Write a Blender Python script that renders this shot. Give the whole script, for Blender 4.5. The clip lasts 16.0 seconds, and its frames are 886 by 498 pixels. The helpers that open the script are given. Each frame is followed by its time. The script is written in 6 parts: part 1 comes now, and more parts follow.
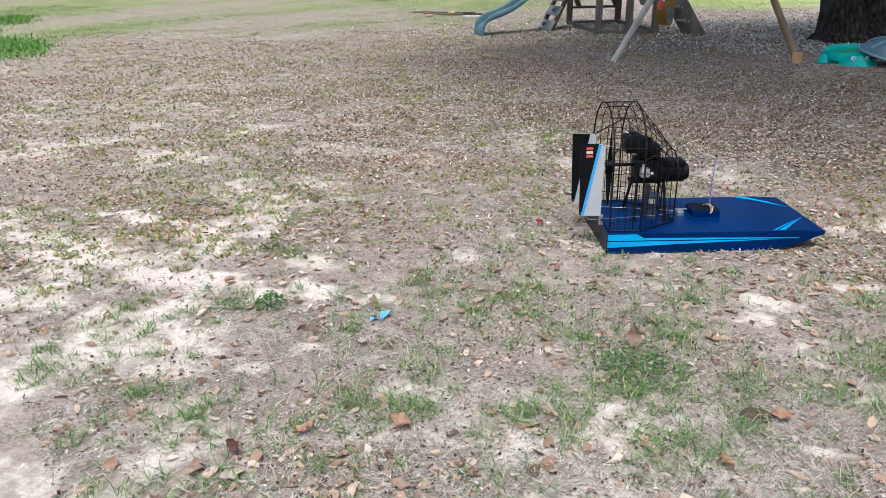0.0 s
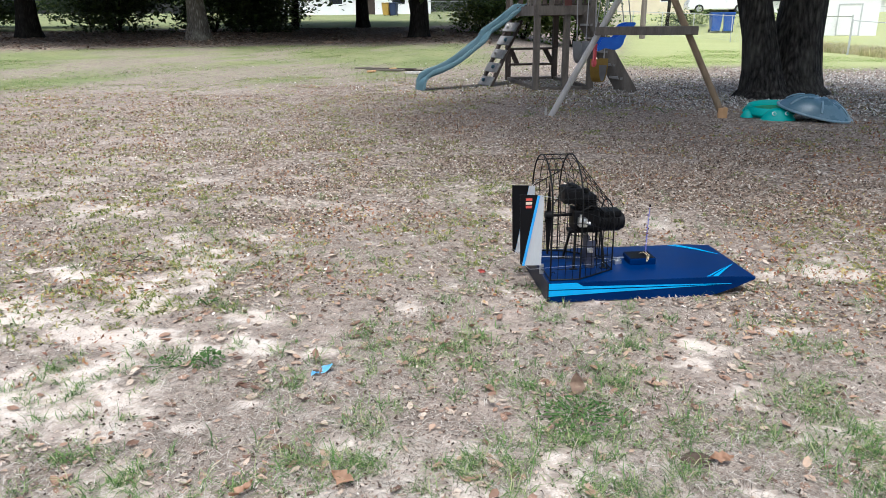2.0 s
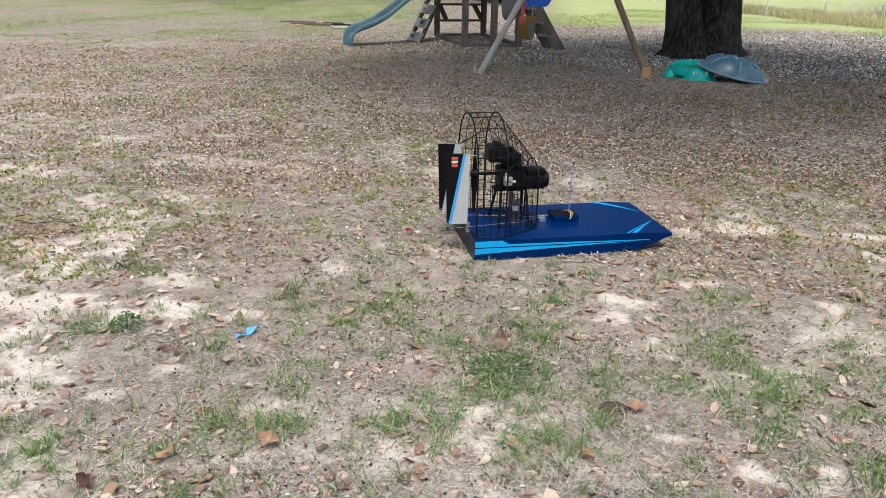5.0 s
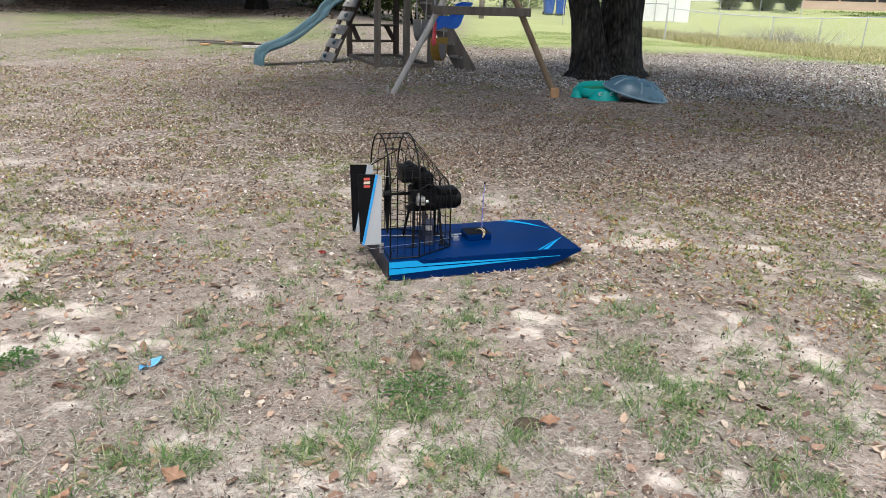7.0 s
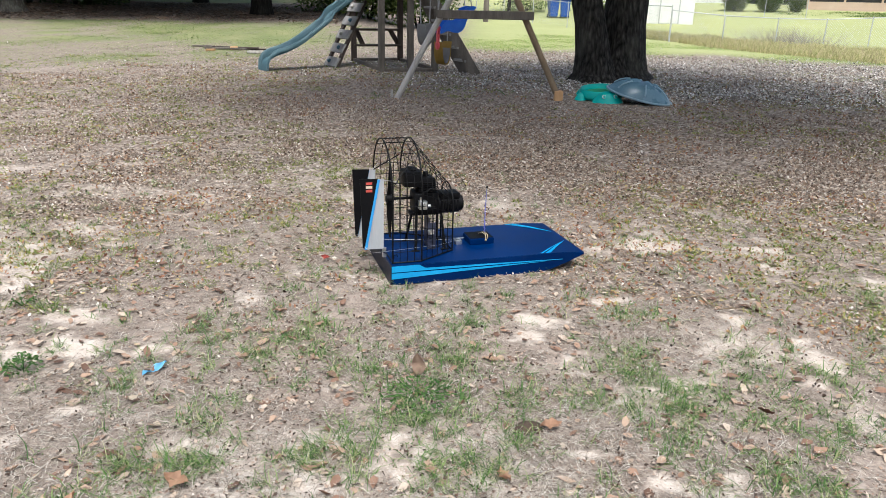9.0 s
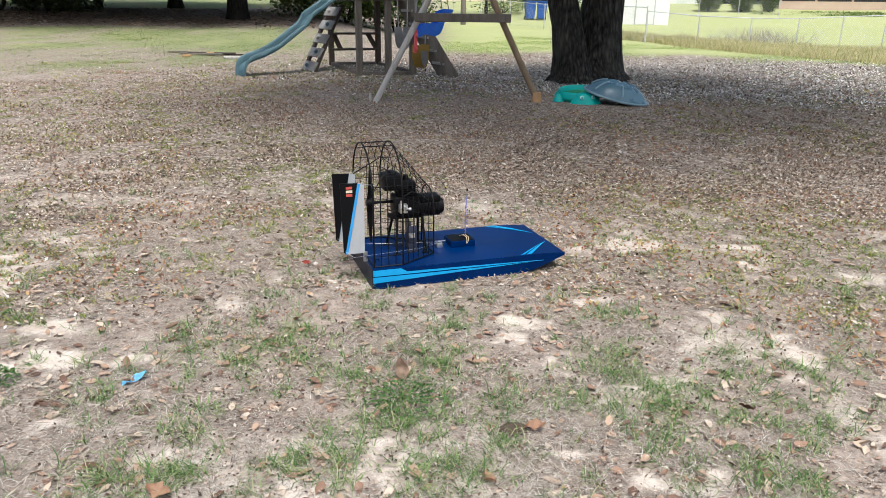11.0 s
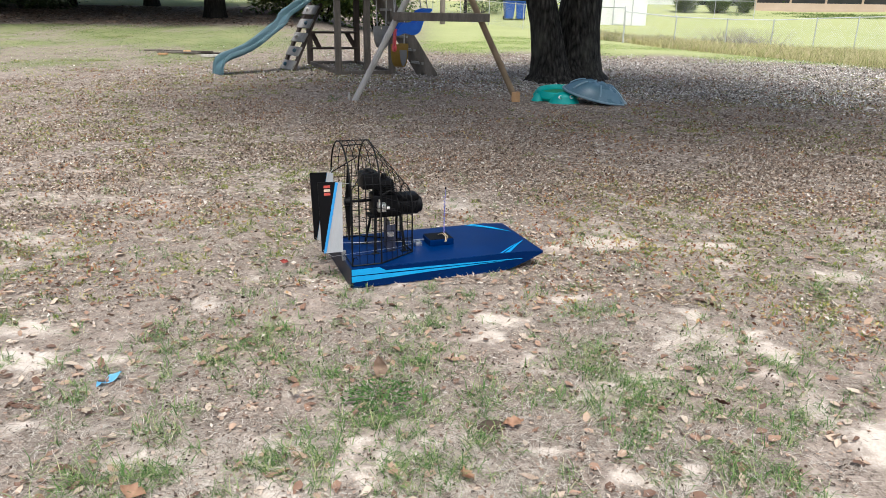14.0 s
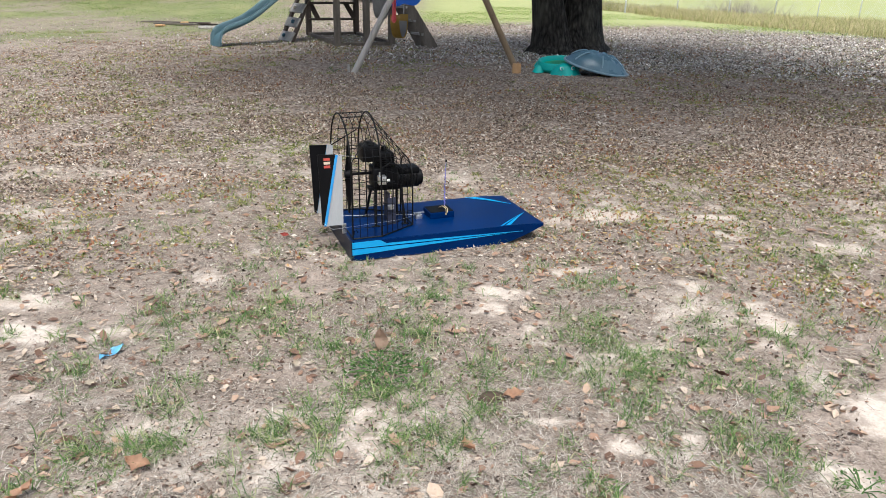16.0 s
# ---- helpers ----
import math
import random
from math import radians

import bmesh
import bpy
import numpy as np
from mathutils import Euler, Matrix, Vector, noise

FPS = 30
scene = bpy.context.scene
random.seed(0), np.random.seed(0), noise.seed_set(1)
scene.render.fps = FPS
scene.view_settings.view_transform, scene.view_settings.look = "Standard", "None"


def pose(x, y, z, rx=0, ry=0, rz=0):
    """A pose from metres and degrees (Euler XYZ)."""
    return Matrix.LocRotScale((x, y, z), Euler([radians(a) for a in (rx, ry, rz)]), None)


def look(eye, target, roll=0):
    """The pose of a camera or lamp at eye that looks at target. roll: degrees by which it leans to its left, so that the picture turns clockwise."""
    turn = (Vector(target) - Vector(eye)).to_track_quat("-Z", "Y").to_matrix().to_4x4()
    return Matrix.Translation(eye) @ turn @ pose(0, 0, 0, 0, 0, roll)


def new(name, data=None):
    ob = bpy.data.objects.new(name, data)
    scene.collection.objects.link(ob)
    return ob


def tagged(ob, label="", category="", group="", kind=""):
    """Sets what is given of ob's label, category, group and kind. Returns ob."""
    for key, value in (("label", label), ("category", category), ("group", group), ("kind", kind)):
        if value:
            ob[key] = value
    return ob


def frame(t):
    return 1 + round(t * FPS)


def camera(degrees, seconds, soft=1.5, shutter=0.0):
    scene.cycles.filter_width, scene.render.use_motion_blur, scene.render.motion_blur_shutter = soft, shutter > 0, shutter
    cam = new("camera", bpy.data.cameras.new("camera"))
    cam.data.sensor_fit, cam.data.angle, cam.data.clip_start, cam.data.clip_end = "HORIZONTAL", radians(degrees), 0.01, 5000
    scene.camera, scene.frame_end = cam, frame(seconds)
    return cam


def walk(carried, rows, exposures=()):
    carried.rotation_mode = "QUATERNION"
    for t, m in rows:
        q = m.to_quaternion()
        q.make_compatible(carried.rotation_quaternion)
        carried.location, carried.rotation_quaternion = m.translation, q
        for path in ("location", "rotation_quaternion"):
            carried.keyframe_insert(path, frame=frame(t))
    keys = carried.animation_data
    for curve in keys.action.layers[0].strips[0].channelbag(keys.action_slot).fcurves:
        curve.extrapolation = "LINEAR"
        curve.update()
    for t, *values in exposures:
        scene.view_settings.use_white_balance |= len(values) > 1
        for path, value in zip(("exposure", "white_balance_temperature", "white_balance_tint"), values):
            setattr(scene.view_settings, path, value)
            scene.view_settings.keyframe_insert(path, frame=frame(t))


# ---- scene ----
# ---------------------------------------------------------------- camera
cam = camera(63.74, 16.0, 0.55)
# seconds, place in metres, yaw, pitch below level, lean
PATH = [
    (0.0, -0.069, -0.012, 1.149, 19.99, -21.88, -1.26),
    (0.5, -0.063, -0.010, 1.151, 17.88, -21.16, -0.78),
    (1.0, -0.063, -0.008, 1.153, 16.64, -20.78, -0.42),
    (1.5, -0.053, -0.003, 1.153, 15.67, -20.46, -0.90),
    (2.0, -0.059, -0.010, 1.146, 15.23, -17.77, -0.55),
    (2.5, -0.057, -0.006, 1.144, 14.52, -19.33, -0.47),
    (3.0, -0.045, 0.005, 1.143, 11.72, -21.32, 0.53),
    (5.5, -0.033, -0.007, 1.149, 8.17, -20.83, 0.59),
    (6.0, -0.027, -0.007, 1.151, 6.09, -18.33, 0.65),
    (6.5, -0.020, -0.002, 1.157, 4.94, -19.16, 1.57),
    (7.0, -0.016, 0.002, 1.153, 2.55, -19.43, 1.71),
    (7.5, -0.008, 0.004, 1.149, 1.81, -19.83, 1.56),
    (8.0, 0.006, -0.002, 1.166, 2.28, -17.53, 0.78),
    (8.5, -0.005, -0.011, 1.157, 4.09, -17.14, 0.67),
    (9.0, -0.001, -0.002, 1.158, 3.05, -19.17, 1.26),
    (11.5, 0.002, -0.001, 1.159, 1.43, -18.71, 0.63),
    (12.0, 0.008, -0.005, 1.154, 1.47, -18.05, 0.65),
    (12.5, 0.003, -0.000, 1.158, 0.30, -18.56, 0.95),
    (13.0, 0.000, 0.000, 1.160, -0.00, -18.60, 0.90),
    (13.5, 0.005, -0.003, 1.156, 0.22, -18.58, 0.75),
    (14.0, 0.008, -0.003, 1.155, -0.18, -18.93, 1.04),
    (14.5, 0.011, 0.001, 1.159, 0.01, -19.67, 0.70),
    (15.0, 0.013, -0.003, 1.157, -0.88, -18.92, 0.58),
    (15.5, 0.011, -0.003, 1.159, -0.72, -18.54, 0.08),
    (16.0, 0.008, -0.001, 1.152, -0.17, -21.08, 0.92),
]
walk(cam, [(t, pose(x, y, z, 0, 0, yaw) @ pose(0, 0, 0, 90 + pitch) @ pose(0, 0, 0, 0, 0, lean))
           for t, x, y, z, yaw, pitch, lean in PATH],
     [(0.0, 0.31, 5700, 7), (1.0, 0.33, 5700, 7), (2.0, 0.36, 5750, 7), (3.0, 0.18, 5830, 7), (5.5, 0.23, 6000, 7), (7.5, 0.26, 6000, 7), (8.5, 0.32, 6000, 7), (12.0, 0.35, 6050, 7), (16.0, 0.33, 6050, 7)])

# ---------------------------------------------------------------- light: bright overcast afternoon
SUN_EL, SUN_AZ = 66.0, 172.0        # degrees; azimuth from +y towards +x
world = bpy.data.worlds.new("World")
scene.world = world
world.use_nodes = True
wn = world.node_tree
sky = wn.nodes.new("ShaderNodeTexSky")
sky.sky_type, sky.sun_disc = "NISHITA", False
sky.sun_elevation, sky.sun_rotation = radians(SUN_EL), radians(SUN_AZ)
sky.air_density, sky.dust_density, sky.ozone_density = 1.0, 6.0, 1.0
wn.links.new(sky.outputs[0], wn.nodes["Background"].inputs[0])
wn.nodes["Background"].inputs[1].default_value = 0.15
sun = new("sun", bpy.data.lights.new("sun", "SUN"))
sun.data.energy, sun.data.angle, sun.data.color = 2.9, radians(24), (1.0, 0.975, 0.94)
_d = Vector((math.sin(radians(SUN_AZ)) * math.cos(radians(SUN_EL)), math.cos(radians(SUN_AZ)) * math.cos(radians(SUN_EL)), math.sin(radians(SUN_EL))))
sun.matrix_world = look(_d * 50, (0, 0, 0))

# ---------------------------------------------------------------- materials
def nodes_of(name):
    m = bpy.data.materials.new(name)
    m.use_nodes = True
    return m, m.node_tree, m.node_tree.nodes["Principled BSDF"]


def add(nt, kind, **values):
    n = nt.nodes.new(kind)
    for key, v in values.items():
        if key == "ins":
            for k, x in v.items():
                n.inputs[k].default_value = x
        elif key == "op":
            n.operation = v
    return n


def ramp(nt, fac, stops):
    r = nt.nodes.new("ShaderNodeValToRGB")
    while len(r.color_ramp.elements) < len(stops):
        r.color_ramp.elements.new(0.5)
    for e, (p, c) in zip(r.color_ramp.elements, stops):
        e.position, e.color = p, (*c, 1)
    nt.links.new(fac, r.inputs[0])
    return r.outputs[0]


def mixc(nt, fac, a, b):
    m = nt.nodes.new("ShaderNodeMix")
    m.data_type = "RGBA"
    if isinstance(fac, (int, float)):
        m.inputs[0].default_value = fac
    else:
        nt.links.new(fac, m.inputs[0])
    for sock, v in ((m.inputs[6], a), (m.inputs[7], b)):
        if isinstance(v, tuple):
            sock.default_value = (*v, 1)
        else:
            nt.links.new(v, sock)
    return m.outputs[2]


def math_node(nt, op, a, b=0.0, clamp=False):
    m = nt.nodes.new("ShaderNodeMath")
    m.operation, m.use_clamp = op, clamp
    for sock, v in ((m.inputs[0], a), (m.inputs[1], b)):
        if isinstance(v, (int, float)):
            sock.default_value = v
        else:
            nt.links.new(v, sock)
    return m.outputs[0]


def noise_tex(nt, co, scale, detail=4.0, rough=0.6, stretch=None):
    n = nt.nodes.new("ShaderNodeTexNoise")
    n.inputs["Scale"].default_value, n.inputs["Detail"].default_value, n.inputs["Roughness"].default_value = scale, detail, rough
    if stretch:
        mp = nt.nodes.new("ShaderNodeMapping")
        mp.inputs["Scale"].default_value = stretch
        nt.links.new(co, mp.inputs[0])
        co = mp.outputs[0]
    nt.links.new(co, n.inputs["Vector"])
    return n.outputs[0]


def bump(nt, bsdf, height, strength, dist):
    b = nt.nodes.new("ShaderNodeBump")
    b.inputs["Strength"].default_value, b.inputs["Distance"].default_value = strength, dist
    nt.links.new(height, b.inputs["Height"])
    nt.links.new(b.outputs[0], bsdf.inputs["Normal"])


def surface(name, dark, light, scale=6.0, rough=0.7, metal=0.0, grain=60.0, relief=0.3, dist=0.002, stretch=None, spec=0.5, coat=0.0):
    """A worn surface: broad stains from dark to light, fine grain, relief and uneven gloss."""
    m, nt, b = nodes_of(name)
    co = nt.nodes.new("ShaderNodeTexCoord").outputs["Object"]
    big = noise_tex(nt, co, scale, 5, 0.62, stretch)
    fine = noise_tex(nt, co, grain, 3, 0.7, stretch)
    f = math_node(nt, "ADD", math_node(nt, "MULTIPLY", big, 0.7), math_node(nt, "MULTIPLY", fine, 0.3))
    nt.links.new(ramp(nt, f, [(0.32, dark), (0.68, light)]), b.inputs["Base Color"])
    b.inputs["Metallic"].default_value, b.inputs["Specular IOR Level"].default_value = metal, spec
    b.inputs["Coat Weight"].default_value, b.inputs["Coat Roughness"].default_value = coat, 0.12
    r = nt.nodes.new("ShaderNodeMapRange")
    r.inputs[3].default_value, r.inputs[4].default_value = max(0.02, rough - 0.12), min(1, rough + 0.12)
    nt.links.new(big, r.inputs[0])
    nt.links.new(r.outputs[0], b.inputs["Roughness"])
    if relief:
        bump(nt, b, fine, relief, dist)
    return m


def scatter_mat(name, stops, rough=0.8, trans=0.0, spec=0.2, grain=90.0):
    """Colour by single piece (blade, leaf), with a little mottling inside each."""
    m, nt, b = nodes_of(name)
    rnd = nt.nodes.new("ShaderNodeNewGeometry").outputs["Random Per Island"]
    co = nt.nodes.new("ShaderNodeTexCoord").outputs["Object"]
    c = ramp(nt, rnd, stops)
    fine = noise_tex(nt, co, grain, 3, 0.6)
    c2 = mixc(nt, fine, (0.55, 0.52, 0.48), (1.25, 1.25, 1.2))
    mm = nt.nodes.new("ShaderNodeMix")
    mm.data_type, mm.blend_type = "RGBA", "MULTIPLY"
    mm.inputs[0].default_value = 0.7
    nt.links.new(c, mm.inputs[6])
    nt.links.new(c2, mm.inputs[7])
    nt.links.new(mm.outputs[2], b.inputs["Base Color"])
    b.inputs["Roughness"].default_value, b.inputs["Specular IOR Level"].default_value = rough, spec
    if trans:
        b.inputs["Transmission Weight"].default_value = 0.0
        t = nt.nodes.new("ShaderNodeBsdfTranslucent")
        nt.links.new(mm.outputs[2], t.inputs[0])
        mx = nt.nodes.new("ShaderNodeMixShader")
        mx.inputs[0].default_value = trans
        nt.links.new(b.outputs[0], mx.inputs[1])
        nt.links.new(t.outputs[0], mx.inputs[2])
        nt.links.new(mx.outputs[0], nt.nodes["Material Output"].inputs[0])
    return m


def bark_mat(name, dark, light):
    m, nt, b = nodes_of(name)
    co = nt.nodes.new("ShaderNodeTexCoord").outputs["Object"]
    ridge = noise_tex(nt, co, 9.0, 6, 0.65, (2.2, 2.2, 0.45))
    v = nt.nodes.new("ShaderNodeTexVoronoi")
    v.feature = "DISTANCE_TO_EDGE"
    v.inputs["Scale"].default_value = 10.0
    mp = nt.nodes.new("ShaderNodeMapping")
    mp.inputs["Scale"].default_value = (1.6, 1.6, 0.28)
    nt.links.new(co, mp.inputs[0])
    nt.links.new(mp.outputs[0], v.inputs["Vector"])
    moss = noise_tex(nt, co, 1.6, 4, 0.6)
    h = math_node(nt, "ADD", math_node(nt, "MULTIPLY", v.outputs[0], 0.9, True), math_node(nt, "MULTIPLY", ridge, 1.1))
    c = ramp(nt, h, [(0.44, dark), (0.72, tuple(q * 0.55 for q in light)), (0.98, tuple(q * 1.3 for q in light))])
    c = mixc(nt, math_node(nt, "MULTIPLY", math_node(nt, "SUBTRACT", moss, 0.52), 3.0, True), c, (light[0] * 1.5, light[1] * 1.6, light[2] * 1.5))
    nt.links.new(c, b.inputs["Base Color"])
    b.inputs["Roughness"].default_value, b.inputs["Specular IOR Level"].default_value = 0.92, 0.2
    bump(nt, b, h, 1.0, 0.05)
    return m


def ground_mat():
    m, nt, b = nodes_of("yard_soil")
    co = nt.nodes.new("ShaderNodeTexCoord").outputs["Object"]
    at = nt.nodes.new("ShaderNodeAttribute")
    at.attribute_name = "cover"
    sep = nt.nodes.new("ShaderNodeSeparateColor")
    nt.links.new(at.outputs["Color"], sep.inputs[0])
    sand, green, leaf = sep.outputs[0], sep.outputs[1], sep.outputs[2]
    n_big, n_mid, n_fine = noise_tex(nt, co, 1.3, 5, 0.6), noise_tex(nt, co, 9.0, 6, 0.7), noise_tex(nt, co, 120.0, 4, 0.75)
    straw = noise_tex(nt, co, 62.0, 5, 0.78, (1.0, 1.7, 1.0))
    straw2 = noise_tex(nt, co, 66.0, 5, 0.78, (1.8, 1.0, 1.0))
    st = math_node(nt, "MAXIMUM", straw, straw2)
    thatch = ramp(nt, st, [(0.42, (0.10, 0.078, 0.062)), (0.54, (0.245, 0.20, 0.163)), (0.66, (0.37, 0.313, 0.26)), (0.80, (0.50, 0.445, 0.385))])
    soil = ramp(nt, n_mid, [(0.3, (0.35, 0.27, 0.215)), (0.7, (0.66, 0.54, 0.45))])
    under = mixc(nt, math_node(nt, "MULTIPLY", math_node(nt, "SUBTRACT", n_mid, 0.42), 2.2, True), thatch, soil)
    under = mixc(nt, 0.3, under, thatch)
    sandc = ramp(nt, math_node(nt, "ADD", math_node(nt, "MULTIPLY", n_mid, 0.6), math_node(nt, "MULTIPLY", n_fine, 0.4)),
                 [(0.34, (0.36, 0.285, 0.225)), (0.5, (0.54, 0.465, 0.39)), (0.66, (0.69, 0.625, 0.55))])
    sm = math_node(nt, "ADD", sand, math_node(nt, "ADD", math_node(nt, "MULTIPLY", math_node(nt, "SUBTRACT", n_mid, 0.5), 1.2), math_node(nt, "MULTIPLY", math_node(nt, "SUBTRACT", st, 0.55), -1.4)))
    sm = math_node(nt, "MULTIPLY", math_node(nt, "SUBTRACT", sm, 0.41), 2.9, True)
    c = mixc(nt, sm, under, sandc)
    # broken leaf and twig crumbs
    vo = nt.nodes.new("ShaderNodeTexVoronoi")
    vo.inputs["Scale"].default_value = 48.0
    nt.links.new(co, vo.inputs["Vector"])
    sp = nt.nodes.new("ShaderNodeSeparateColor")
    nt.links.new(vo.outputs["Color"], sp.inputs[0])
    crumb = ramp(nt, sp.outputs[0], [(0.0, (0.06, 0.045, 0.035)), (0.3, (0.15, 0.115, 0.09)), (0.6, (0.265, 0.21, 0.165)), (0.85, (0.37, 0.31, 0.25)), (1.0, (0.54, 0.485, 0.42))])
    lm = math_node(nt, "ADD", leaf, math_node(nt, "MULTIPLY", math_node(nt, "SUBTRACT", n_mid, 0.5), 0.5))
    lm = math_node(nt, "MULTIPLY", math_node(nt, "SUBTRACT", lm, 0.30), 2.2, True)
    c = mixc(nt, math_node(nt, "MULTIPLY", lm, 0.85), c, crumb)
    gm = math_node(nt, "ADD", green, math_node(nt, "MULTIPLY", math_node(nt, "SUBTRACT", n_mid, 0.5), 1.0))
    gm = math_node(nt, "MULTIPLY", math_node(nt, "SUBTRACT", gm, 0.4), 3.0, True)
    grass = ramp(nt, math_node(nt, "ADD", math_node(nt, "MULTIPLY", n_fine, 0.5), math_node(nt, "MULTIPLY", n_big, 0.5)),
                 [(0.3, (0.10, 0.14, 0.042)), (0.5, (0.17, 0.215, 0.07)), (0.7, (0.29, 0.31, 0.135))])
    n_wide = noise_tex(nt, co, 0.32, 5, 0.65)
    grass = mixc(nt, math_node(nt, "MULTIPLY", math_node(nt, "SUBTRACT", n_wide, 0.47), 4.0, True), grass, (0.25, 0.255, 0.11))
    # paler grass beyond the oak: open sunlight put into the colour
    sunlit_lawn = mixc(nt, n_wide, (0.28, 0.34, 0.115), (0.43, 0.44, 0.19))
    grass = mixc(nt, at.outputs["Alpha"], grass, sunlit_lawn)
    c = mixc(nt, math_node(nt, "MULTIPLY", gm, 0.8), c, grass)
    nt.links.new(c, b.inputs["Base Color"])
    b.inputs["Roughness"].default_value, b.inputs["Specular IOR Level"].default_value = 0.95, 0.15
    h = math_node(nt, "ADD", math_node(nt, "MULTIPLY", n_mid, 0.8), math_node(nt, "MULTIPLY", st, 0.5))
    bump(nt, b, h, 0.6, 0.014)
    return m


